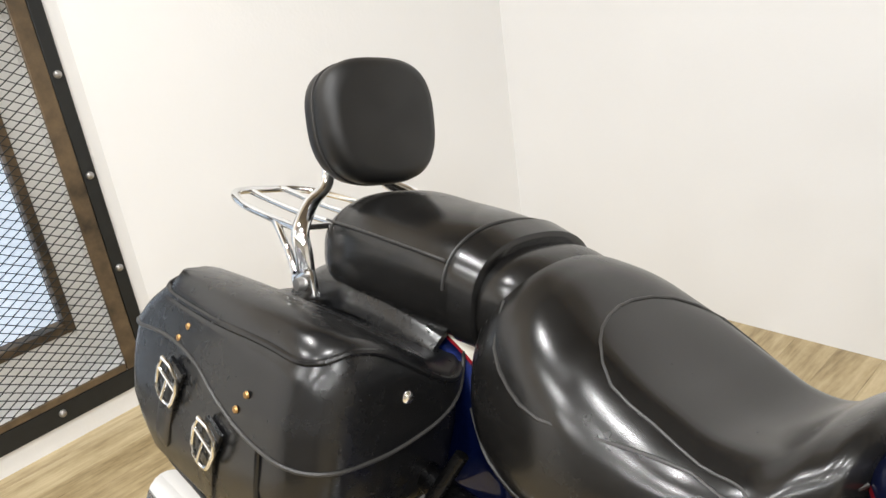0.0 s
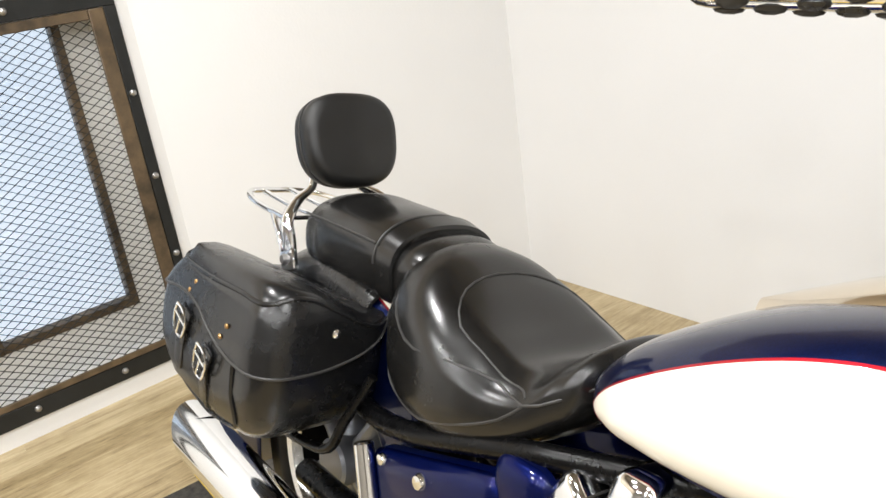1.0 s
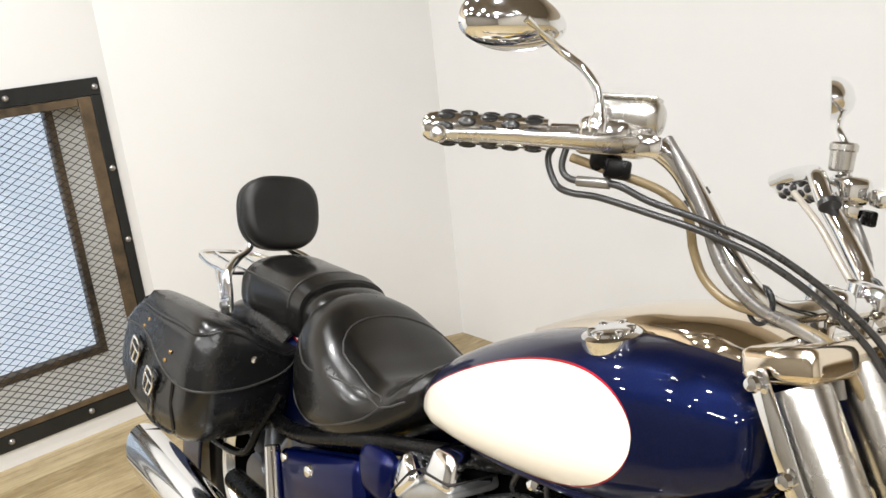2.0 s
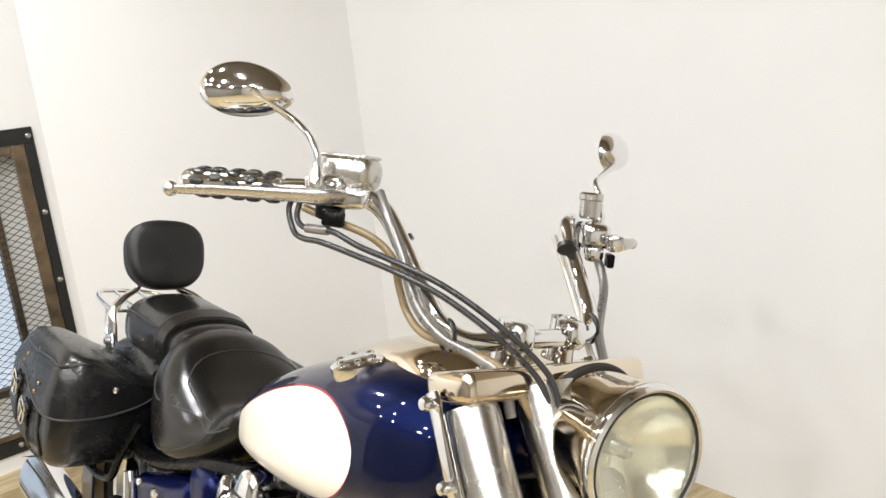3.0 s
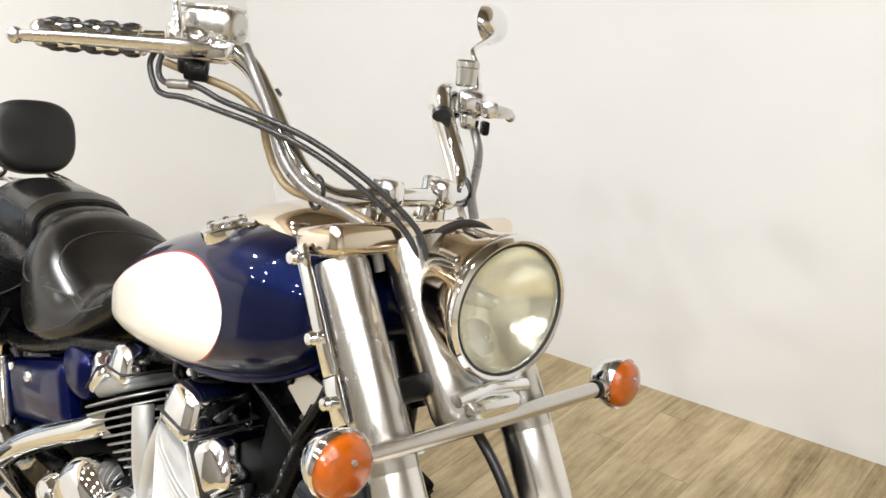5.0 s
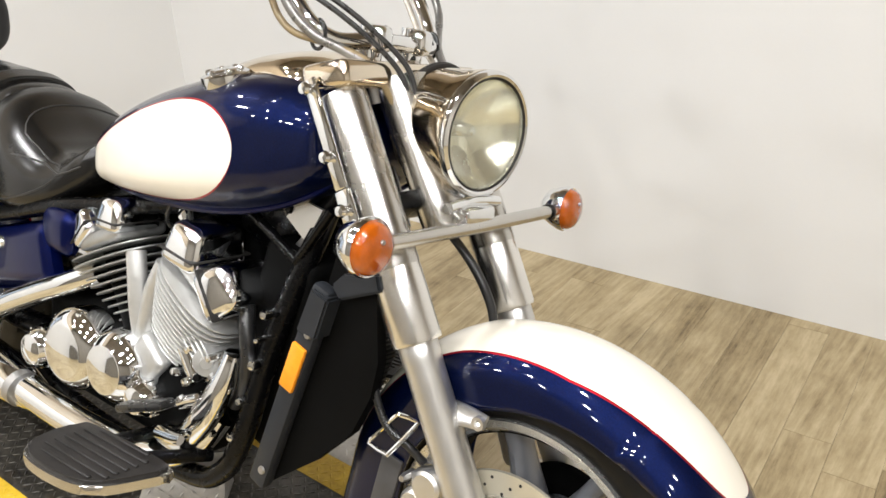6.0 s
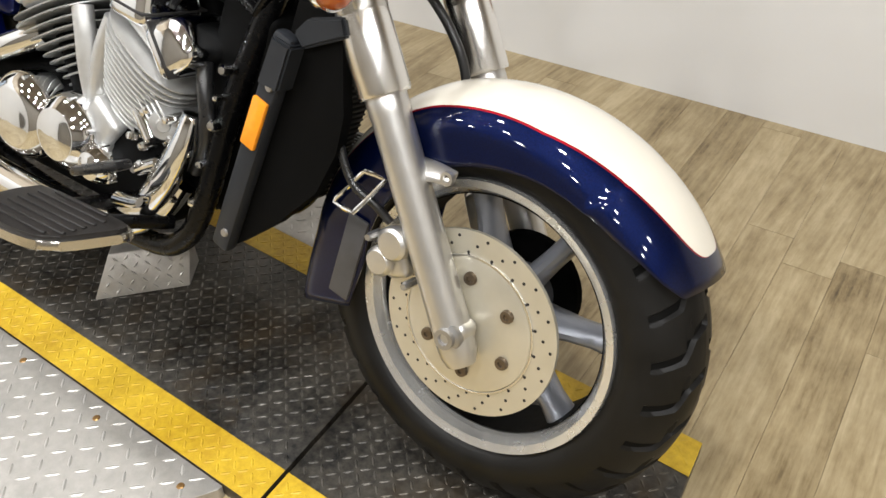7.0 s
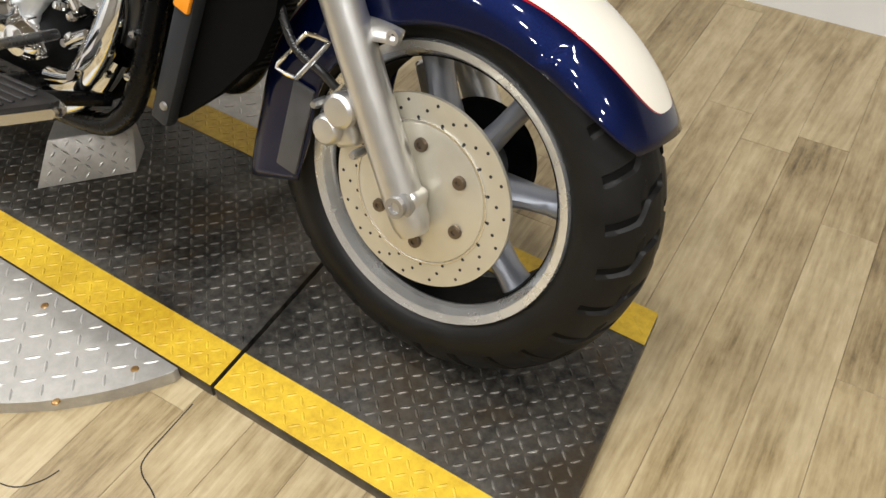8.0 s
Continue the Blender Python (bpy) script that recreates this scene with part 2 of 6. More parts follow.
def plank_wood(name):
    mat, nt, b = material(name)
    info = nt.nodes.new("ShaderNodeObjectInfo")
    rnd = info.outputs["Random"]
    vec = coords(nt, (9, 0.9, 1))
    shift = nt.nodes.new("ShaderNodeVectorMath")
    shift.operation = 'ADD'
    nt.links.new(vec, shift.inputs[0])
    cx = nt.nodes.new("ShaderNodeCombineXYZ")
    nt.links.new(math_node(nt, 'MULTIPLY', rnd, 97.0), cx.inputs[1])
    nt.links.new(cx.outputs[0], shift.inputs[1])
    g1 = noise_of(nt, shift.outputs[0], 1.5, 7, 0.68)
    g2 = noise_of(nt, shift.outputs[0], 14, 4, 0.6)
    blot = nt.nodes.new("ShaderNodeVectorMath")
    blot.operation = 'ADD'
    nt.links.new(coords(nt, (2.2, 1.0, 1)), blot.inputs[0])
    nt.links.new(cx.outputs[0], blot.inputs[1])
    g3 = noise_of(nt, blot.outputs[0], 6.5, 7, 0.72)
    g = math_node(nt, 'ADD', math_node(nt, 'MULTIPLY', g1, 0.42), math_node(nt, 'ADD', math_node(nt, 'MULTIPLY', g2, 0.22), math_node(nt, 'MULTIPLY', g3, 0.36)))
    g = math_node(nt, 'ADD', g, math_node(nt, 'MULTIPLY', math_node(nt, 'SUBTRACT', rnd, 0.5), 0.085))
    fine = noise_of(nt, coords(nt, (70, 2.2, 1)), 1.0, 3, 0.6)
    g = math_node(nt, 'ADD', g, math_node(nt, 'MULTIPLY', math_node(nt, 'SUBTRACT', fine, 0.5), 0.22))
    col = ramp(nt, g, ((0.33, (0.078, 0.050, 0.022)), (0.40, (0.232, 0.168, 0.081)), (0.50, (0.378, 0.292, 0.160)), (0.63, (0.52, 0.422, 0.256))))
    nt.links.new(col, b.inputs["Base Color"])
    nt.links.new(ramp(nt, g2, ((0.3, (0.29,) * 3), (0.7, (0.46,) * 3))), b.inputs["Roughness"])
    bump(nt, b, g2, 0.12, 0.001)
    return mat


def plate_steel(name, lo, hi, rough, metal, stain=None):
    mat, nt, b = material(name)
    vec = nt.nodes.new("ShaderNodeNewGeometry").outputs["Position"]
    big, small = noise_of(nt, vec, 3.2, 6, 0.70), noise_of(nt, vec, 60, 5, 0.65)
    s = math_node(nt, 'ADD', math_node(nt, 'MULTIPLY', big, 0.6), math_node(nt, 'MULTIPLY', small, 0.4))
    col = ramp(nt, s, ((0.40, lo), (0.63, hi)))
    if stain:
        # oily brown dirt in ragged patches
        patch = noise_of(nt, vec, 4.6, 8, 0.72)
        mix = nt.nodes.new("ShaderNodeMix")
        mix.data_type = 'RGBA'
        nt.links.new(math_node(nt, 'MULTIPLY', ramp(nt, patch, ((0.50, (0, 0, 0)), (0.64, (1, 1, 1)))), 0.75), mix.inputs[0])
        nt.links.new(col, mix.inputs[6])
        mix.inputs[7].default_value = (*stain, 1)
        col = mix.outputs[2]
    nt.links.new(col, b.inputs["Base Color"])
    nt.links.new(ramp(nt, s, ((0.3, (rough + 0.1,) * 3), (0.7, (rough - 0.1,) * 3))), b.inputs["Roughness"])
    b.inputs["Metallic"].default_value = metal
    bump(nt, b, small, 0.2, 0.0006)
    return mat


WALL = wall_paint()
PLANK = plank_wood("worn_oak_vinyl_plank")
DARKPLATE = plate_steel("worn_dark_plate_steel", (0.003, 0.0027, 0.0024), (0.098, 0.088, 0.073), 0.40, 0.35, (0.042, 0.027, 0.012))
LUGSTEEL = plate_steel("rubbed_plate_lugs", (0.006, 0.0055, 0.005), (0.16, 0.147, 0.126), 0.38, 0.4, (0.075, 0.055, 0.030))
SILVERPLATE = plate_steel("bright_tread_plate", (0.40, 0.385, 0.36), (0.55, 0.53, 0.50), 0.42, 0.55)
SILVERLUG = plate_steel("bright_plate_lugs", (0.50, 0.485, 0.46), (0.64, 0.62, 0.585), 0.36, 0.55)
YELLOW = plate_steel("yellow_hazard_paint", (0.50, 0.30, 0.012), (0.76, 0.52, 0.035), 0.45, 0.0)
CEILPAINT = simple("tan_ceiling_paint", (0.20, 0.172, 0.135), 0.7, 0.0, 0.04, 3, 0.05, 0.1, 80)
# unseen walls: brown keeps reflections dark, the paler east brightens the headlight bowl
FARPAINT = simple("unseen_wall_brown", (0.19, 0.172, 0.145), 0.7, 0.0, 0.10, 2, 0.05, 0.1, 60)
EASTPAINT = simple("unseen_wall_pale_for_headlight", (0.50, 0.475, 0.43), 0.7, 0.0, 0.08, 2, 0.05, 0.1, 60)
FRAMEWOOD = simple("stained_pine", (0.095, 0.064, 0.034), 0.55, 0.0, 0.92, 22, 0.08, 0.25, 60)
GUARDSTEEL = simple("black_guard_steel", (0.018, 0.019, 0.019), 0.42, 0.3, 0.25, 60, 0.1, 0.1, 200)
# tan for the unseen upper walls, added so that chrome tops reflect darker
UPPERTAN = simple("unseen_upper_wall_tan", (0.40, 0.335, 0.25), 0.6, 0.0, 0.12, 4, 0.05, 0.1, 60)
REVEAL = simple("white_window_reveal", (0.72, 0.72, 0.70), 0.6, 0.0, 0.05, 8, 0.05)


def glow(name, colour, strength):
    mat, nt, b = material(name)
    b.inputs["Base Color"].default_value = (0.8, 0.8, 0.8, 1)
    b.inputs["Emission Color"].default_value = (*colour, 1)
    b.inputs["Emission Strength"].default_value = strength
    return mat


DAYLIGHT = glow("daylight_backdrop", (0.70, 0.83, 1.0), 0.76)
BULB = glow("lamp_diffuser", (1.0, 0.97, 0.92), 30.0)


# ---- mesh helpers ----
def finish(bm, name, mats, parent=None, label="", sharp=38, smooth=True):
    me = bpy.data.meshes.new(name)
    bmesh.ops.recalc_face_normals(bm, faces=bm.faces)
    bm.to_mesh(me)
    bm.free()
    for m in (mats if isinstance(mats, (list, tuple)) else [mats]):
        me.materials.append(m)
    if smooth:
        me.polygons.foreach_set("use_smooth", [True] * len(me.polygons))
        me.set_sharp_from_angle(angle=radians(sharp))
    ob = new(name, me)
    if parent is not None:
        ob.parent = parent
    if label:
        ob["label"] = label
    return ob


def part(name, bm, mats, parent, label="", sharp=38):
    return finish(bm, name, mats, parent, label, sharp)


def structure(name, bm, mats, label, category, smooth=False):
    return tagged(finish(bm, name, mats, None, "", 38, smooth), label, category, "", "structure")


def smooth_path(pts, k=6, closed=False):
    """Catmull-Rom through the points."""
    p = [Vector(q) for q in pts]
    n, out = len(p), []
    segs = n if closed else n - 1
    for i in range(segs):
        if closed:
            a, b, c, d = p[i - 1], p[i], p[(i + 1) % n], p[(i + 2) % n]
        else:
            a, b, c, d = p[max(i - 1, 0)], p[i], p[i + 1], p[min(i + 2, n - 1)]
        for j in range(k):
            t = j / k
            out.append(0.5 * (2 * b + (c - a) * t + (2 * a - 5 * b + 4 * c - d) * t * t + (3 * b - a - 3 * c + d) * t ** 3))
    if not closed:
        out.append(p[-1])
    return out


def tube(pts, r, n=12, k=6, bm=None, flat=1.0, closed=False):
    """A round bar swept along the points; r one radius or one for each point."""
    bm = bm or bmesh.new()
    path = smooth_path(pts, k, closed) if k > 1 else [Vector(q) for q in pts]
    m = len(path)
    if isinstance(r, (list, tuple)):
        radii = [float(np.interp(i / (m - 1), np.linspace(0, 1, len(r)), r)) for i in range(m)]
    else:
        radii = [r] * m
    rings, side = [], None
    for i, q in enumerate(path):
        d = (path[(i + 1) % m] - path[i - 1]) if closed else (path[min(i + 1, m - 1)] - path[max(i - 1, 0)])
        d.normalize()
        if side is None:
            side = d.orthogonal().normalized()
        side = (side - d * side.dot(d)).normalized()
        up = d.cross(side)
        rings.append([bm.verts.new(q + radii[i] * (math.cos(2 * math.pi * j / n) * side + flat * math.sin(2 * math.pi * j / n) * up)) for j in range(n)])
    skin(bm, rings, True, closed, not closed)
    return bm


def skin(bm, rings, ring_closed=True, loop=False, caps=True):
    n = len(rings[0])
    for a in range(len(rings) if loop else len(rings) - 1):
        r0, r1 = rings[a], rings[(a + 1) % len(rings)]
        for j in range(n if ring_closed else n - 1):
            bm.faces.new((r0[j], r0[(j + 1) % n], r1[(j + 1) % n], r1[j]))
    if caps and not loop and ring_closed:
        bm.faces.new(rings[0])
        bm.faces.new(list(reversed(rings[-1])))


def lathe(profile, m=None, n=32, bm=None, closed=False):
    """(radius, height) pairs turned round the local z axis, laid at the pose m."""
    bm = bm or bmesh.new()
    m = m or Matrix()
    rings = [[bm.verts.new(m @ Vector((r * math.cos(2 * math.pi * j / n), r * math.sin(2 * math.pi * j / n), h))) for j in range(n)] for r, h in ((max(r, 1e-4), h) for r, h in profile)]
    skin(bm, rings, True, closed, not closed)
    return bm


def aim(origin, direction, twist=0.0):
    """A pose whose z axis points along the direction."""
    q = Vector(direction).to_track_quat('Z', 'Y').to_matrix().to_4x4()
    return Matrix.Translation(origin) @ q @ Matrix.Rotation(twist, 4, 'Z')


def rod(a, b, r, n=14, bm=None, r2=None, bev=0.0):
    a, b = Vector(a), Vector(b)
    L = (b - a).length
    r2 = r if r2 is None else r2
    prof = [(r, 0), (r2, L)] if not bev else [(r - bev, 0), (r, bev), (r2, L - bev), (r2 - bev, L)]
    return lathe(prof, aim(a, b - a), n, bm)


def rbox(m, sx, sy, sz, bev=0.004, seg=2, bm=None, taper=1.0):
    """A box with rounded edges, centred on the pose m; taper scales its top."""
    own = bmesh.new()
    bmesh.ops.create_cube(own, size=1.0)
    for v in own.verts:
        k = taper if v.co.z > 0 else 1.0
        v.co = Vector((v.co.x * sx * k, v.co.y * sy * k, v.co.z * sz))
    if bev:
        bmesh.ops.bevel(own, geom=list(own.edges), offset=bev, segments=seg, profile=0.5, affect='EDGES')
    own.transform(m if isinstance(m, Matrix) else Matrix.Translation(m))
    if bm is None:
        return own
    return absorb(bm, own)


def absorb(bm, own):
    mp = {v: bm.verts.new(v.co) for v in own.verts}
    for f in own.faces:
        bm.faces.new([mp[v] for v in f.verts])
    own.free()
    return bm


def prism(points, z0, z1, bm=None, bev=0.0):
    """An outline in the plan, drawn up from z0 to z1."""
    own = bmesh.new()
    lo = [own.verts.new((x, y, z0)) for x, y in points]
    hi = [own.verts.new((x, y, z1)) for x, y in points]
    own.faces.new(list(reversed(lo)))
    own.faces.new(hi)
    n = len(points)
    for i in range(n):
        own.faces.new((lo[i], lo[(i + 1) % n], hi[(i + 1) % n], hi[i]))
    if bev:
        bmesh.ops.bevel(own, geom=list(own.edges), offset=bev, segments=2, profile=0.5, affect='EDGES')
    return own if bm is None else absorb(bm, own)


def spline(xs, ys):
    """A smooth curve through the knots."""
    xs, ys = np.array(xs, float), np.array(ys, float)
    if xs[0] > xs[-1]:
        xs, ys = xs[::-1], ys[::-1]
    d = np.gradient(ys, xs)

    def at(x):
        i = int(np.clip(np.searchsorted(xs, x) - 1, 0, len(xs) - 2))
        h = xs[i + 1] - xs[i]
        t = min(max((x - xs[i]) / h, 0), 1)
        return ys[i] * (1 + 2 * t) * (1 - t) ** 2 + d[i] * h * t * (1 - t) ** 2 + ys[i + 1] * t * t * (3 - 2 * t) + d[i + 1] * h * t * t * (t - 1)
    return at


def thing(name, label, category, m=None, group="", kind=""):
    ob = new(name)
    ob.empty_display_size = 0.1
    if m is not None:
        ob.matrix_world = m
    return tagged(ob, label, category, group, kind)

# ---- the room ----
CORNER = Vector((-2.60, 1.318, 0))
N_DIR = Vector((math.cos(radians(4.5)), math.sin(radians(4.5)), 0))
W_DIR = Vector((math.cos(radians(95.5)), math.sin(radians(95.5)), 0))
W0 = Vector((-2.935, 0.118, 0))
W_IN = Vector((W_DIR.y, -W_DIR.x, 0))          # from the window wall into the room


def west(u, d, z):
    """A place on the window wall: u along it, d in front of it."""
    p = W0 + W_DIR * u + W_IN * d
    return Vector((p.x, p.y, z))


W_POSE = Matrix(((W_IN.x, W_DIR.x, 0, W0.x), (W_IN.y, W_DIR.y, 0, W0.y), (0, 0, 1, 0), (0, 0, 0, 1)))   # x out of the wall, y along it


def wbox(d0, d1, u0, u1, z0, z1, bm=None, bev=0.0):
    m = W_POSE @ Matrix.Translation(((d0 + d1) / 2, (u0 + u1) / 2, (z0 + z1) / 2))
    return rbox(m, d1 - d0, u1 - u0, z1 - z0, bev, 1, bm)


OPEN = (-1.10, -0.045, 0.095, 1.150)           # the window's opening: along the wall, and height
RAIL_Z = 1.78                                   # white paint below, added tan wall out of view above
U_IN = 0.06                                     # where the wall bends towards the corner
bm = wbox(-0.22, 0, OPEN[1], U_IN, FLOOR_Z, RAIL_Z)
wbox(-0.22, 0, -3.4, OPEN[0], FLOOR_Z, RAIL_Z, bm)
wbox(-0.22, 0, OPEN[0], OPEN[1], FLOOR_Z, OPEN[2], bm)
wbox(-0.22, 0, OPEN[0], OPEN[1], OPEN[3], RAIL_Z, bm)
structure("wall_west", bm, WALL, "off-white painted wall with a low guarded window", "wall")
structure("wall_west_upper", wbox(-0.22, 0, -3.4, U_IN, RAIL_Z, CEIL_Z), UPPERTAN, "unseen tan upper wall, added to tone the chrome's reflections", "wall")

p0 = west(U_IN, 0, 0)
p2 = west(U_IN, -0.22, 0)
BACK = CORNER + Vector((-0.22, 0.2, 0))
RETURN_PLAN = [(p0.x, p0.y), (CORNER.x, CORNER.y), (BACK.x, BACK.y), (p2.x, p2.y)]
structure("wall_west_return", prism(RETURN_PLAN, FLOOR_Z, RAIL_Z), WALL, "off-white painted wall running to the room's corner", "wall")
structure("wall_west_return_upper", prism(RETURN_PLAN, RAIL_Z, CEIL_Z), UPPERTAN, "unseen tan upper wall, added to tone the chrome's reflections", "wall")
e = CORNER + N_DIR * 6.2
b = Vector((-N_DIR.y, N_DIR.x, 0)) * 0.2
structure("wall_north", prism([(CORNER.x, CORNER.y), (e.x, e.y), (e.x + b.x, e.y + b.y), (CORNER.x + b.x, CORNER.y + b.y + 0.004)], FLOOR_Z, RAIL_Z), WALL, "plain off-white painted wall behind the motorcycle", "wall")
structure("wall_north_upper", prism([(CORNER.x, CORNER.y), (e.x, e.y), (e.x + b.x, e.y + b.y), (CORNER.x + b.x, CORNER.y + b.y + 0.004)], RAIL_Z, CEIL_Z), UPPERTAN, "unseen tan upper wall, added to tone the chrome's reflections", "wall")
# added walls out of view, toned for what the metal reflects
structure("wall_east", prism([(3.5, -3.7), (3.7, -3.7), (3.7, 2.0), (3.5, 2.0)], FLOOR_Z, CEIL_Z), EASTPAINT, "unseen wall closing the room, pale to brighten the headlight's reflection", "wall")
structure("wall_south", prism([(-3.2, -3.5), (3.5, -3.5), (3.5, -3.7), (-3.2, -3.7)], FLOOR_Z, CEIL_Z), FARPAINT, "unseen wall closing the room, dark brown to deepen reflections", "wall")
structure("ceiling", prism([(-3.6, -3.9), (3.9, -3.9), (3.9, 2.1), (-3.6, 2.1)], CEIL_Z, CEIL_Z + 0.15), CEILPAINT, "plain tan ceiling", "ceiling")
floor = structure("floor", prism([(-3.6, -3.9), (3.9, -3.9), (3.9, 2.1), (-3.6, 2.1)], FLOOR_Z - 0.12, FLOOR_Z - 0.0035), FRAMEWOOD, "worn oak-look plank floor", "floor")

# ---- ceiling lamps ----
lamp_body = thing("ceiling_lamp", "round tan ceiling lamp with a bright diffuser", "lamp", pose(-1.6, -1.5, CEIL_Z), "lamps on the ceiling")
part("housing", lathe([(0.0, 0.0), (0.085, 0.0), (0.09, -0.012), (0.085, -0.05), (0.070, -0.05), (0.068, -0.02), (0.0, -0.02)], None, 28), CEILPAINT, lamp_body)
part("diffuser", lathe([(0.0, -0.045), (0.066, -0.045), (0.066, -0.022), (0.0, -0.022)], None, 24), BULB, lamp_body, "glowing diffuser")
LAMPS = [(x, y) for y in (-2.5, -1.45, -0.4) for x in (-2.2, -1.1, 0.0, 1.1, 2.2)]
for i, (x, y) in enumerate(LAMPS):
    if i:
        copy_thing(lamp_body, pose(x, y, CEIL_Z))
    else:
        lamp_body.matrix_world = pose(x, y, CEIL_Z)
    area_lamp("ceiling_light", pose(x, y, CEIL_Z - 0.055), 0.11, 19.0, (0.98, 0.985, 0.985))
# ---- window: frame in the recess, pane, backdrop, and the steel guard before it ----
win = thing("window_1", "recessed wooden window behind a black expanded-metal guard", "window", W_POSE, "", "structure")


def lbox(d0, d1, u0, u1, z0, z1, bev=0.002):
    return rbox(Matrix.Translation(((d0 + d1) / 2, (u0 + u1) / 2, (z0 + z1) / 2)), d1 - d0, u1 - u0, z1 - z0, bev, 1)


D = -0.085
part("window_frame", lbox(D - 0.03, D + 0.012, -0.128, -0.045, OPEN[2], OPEN[3]), REVEAL, win, "white side casing")
part("window_frame", lbox(D - 0.03, D + 0.012, OPEN[0], -0.128, OPEN[2], 0.232), REVEAL, win, "white lower casing")
part("sash_stile", lbox(D - 0.03, D + 0.022, -0.152, -0.128, 0.232, OPEN[3]), FRAMEWOOD, win, "stained wooden stile")
part("sash_stile", lbox(D - 0.03, D + 0.024, -0.630, -0.545, 0.232, OPEN[3]), FRAMEWOOD, win, "stained wooden mullion")
part("sash_rail", lbox(D - 0.03, D + 0.020, -0.545, -0.152, 0.232, 0.258), FRAMEWOOD, win, "stained wooden rail")
part("sash_rail", lbox(D - 0.03, D + 0.020, OPEN[0], -0.630, 0.232, 0.258), FRAMEWOOD, win, "stained wooden rail")
for u0, u1 in ((-0.545, -0.152), (OPEN[0], -0.630)):
    pane = part("pane", lbox(D - 0.016, D - 0.012, u0, u1, 0.258, OPEN[3], 0), GLASS, win, "clear window pane")
    pane.visible_shadow = False
bd = structure("backdrop", wbox(-1.2, -1.19, -2.6, 1.4, -0.4, 2.4), DAYLIGHT, "pale blue daylight outside the window", "backdrop")

guard = thing("window_guard", "black steel window guard with bolted frame and expanded mesh", "window guard", W_POSE)
G0, G1, GB, GT = -1.16, 0.022, 0.032, 1.212
FW_ = 0.058
part("frame_rail", lbox(0.0025, 0.010, G0, G1, GB, GB + FW_), GUARDSTEEL, guard)
part("frame_rail", lbox(0.0025, 0.010, G0, G1, GT - FW_, GT), GUARDSTEEL, guard)
part("frame_stile", lbox(0.0025, 0.010, G1 - 0.036, G1, GB + FW_, GT - FW_), GUARDSTEEL, guard)
part("frame_stile", lbox(0.0025, 0.010, G0, G0 + 0.036, GB + FW_, GT - FW_), GUARDSTEEL, guard)
part("batten", lbox(0.0025, 0.013, G1 - 0.082, G1 - 0.038, GB + FW_ + 0.002, GT - FW_ - 0.002), FRAMEWOOD, guard, "rough wooden batten")
part("batten", lbox(0.0025, 0.012, G0 + 0.082, G1 - 0.084, GT - FW_ - 0.03, GT - FW_ - 0.002), FRAMEWOOD, guard, "rough wooden batten")
part("batten", lbox(0.0025, 0.012, G0 + 0.082, G1 - 0.084, GB + FW_ + 0.002, GB + FW_ + 0.022), FRAMEWOOD, guard, "rough wooden batten")
head = lathe([(0.0, 0.009), (0.006, 0.008), (0.010, 0.004), (0.0105, 0.0)], None, 14)
bolt = part("bolt", head, BOLT, guard)
bolt.matrix_local = aim((0.010, 0.004, 1.181), (1, 0, 0))
for u, z in ((0.004, 0.899), (0.004, 0.639), (0.004, 0.378), (0.004, 0.06), (-0.255, 0.064), (-0.525, 0.064), (-0.80, 0.064), (-0.28, 1.183), (-0.56, 1.183), (-0.84, 1.183)):
    o = bolt.copy()
    scene.collection.objects.link(o)
    o.matrix_local = aim((0.010, u, z), (1, 0, 0))

# expanded metal: zigzag strands that meet
mesh_bm = bmesh.new()
CW, CH = 0.042, 0.0250
u_lo, u_hi, z_lo, z_hi = G0 + 0.04, G1 - 0.05, GB + 0.03, GT - 0.05
rows = int((z_hi - z_lo) / (CH / 2))
cols = int((u_hi - u_lo) / (CW / 2))
for r in range(rows):
    prev = None
    for c in range(cols + 1):
        up = (c + r) % 2
        uu, zz, t_ = u_lo + c * CW / 2, z_lo + (r + up) * CH / 2, 0.0014
        dd = 0.003 if up else 0.0
        quad = [mesh_bm.verts.new((0.0005 + dd, uu, zz - t_)), mesh_bm.verts.new((0.0005 + dd, uu, zz + t_)), mesh_bm.verts.new((0.0022 + dd, uu, zz + t_)), mesh_bm.verts.new((0.0022 + dd, uu, zz - t_))]
        if prev:
            for k in (0, 1, 2, 3):
                mesh_bm.faces.new((prev[k], prev[(k + 1) % 4], quad[(k + 1) % 4], quad[k]))
        prev = quad
mo = part("expanded_mesh", mesh_bm, GUARDSTEEL, guard, "diamond expanded-metal mesh")
mo["kind"] = "stuff"
mo.location.x = -0.004

# ---- platform ----
near = lambda x: -0.2380 + 0.042 * (x + 0.05)
far = lambda x: 0.2980 + 0.022 * (x + 0.05)


LUG = ((-1, 0, 0), (-0.45, -1, 0), (0.45, -1, 0), (1, 0, 0), (0.45, 1, 0), (-0.45, 1, 0), (-0.55, 0, 1), (0.55, 0, 1))
LUG_FACES = ((0, 1, 6), (1, 2, 7, 6), (2, 3, 7), (3, 4, 7), (4, 5, 6, 7), (5, 0, 6))


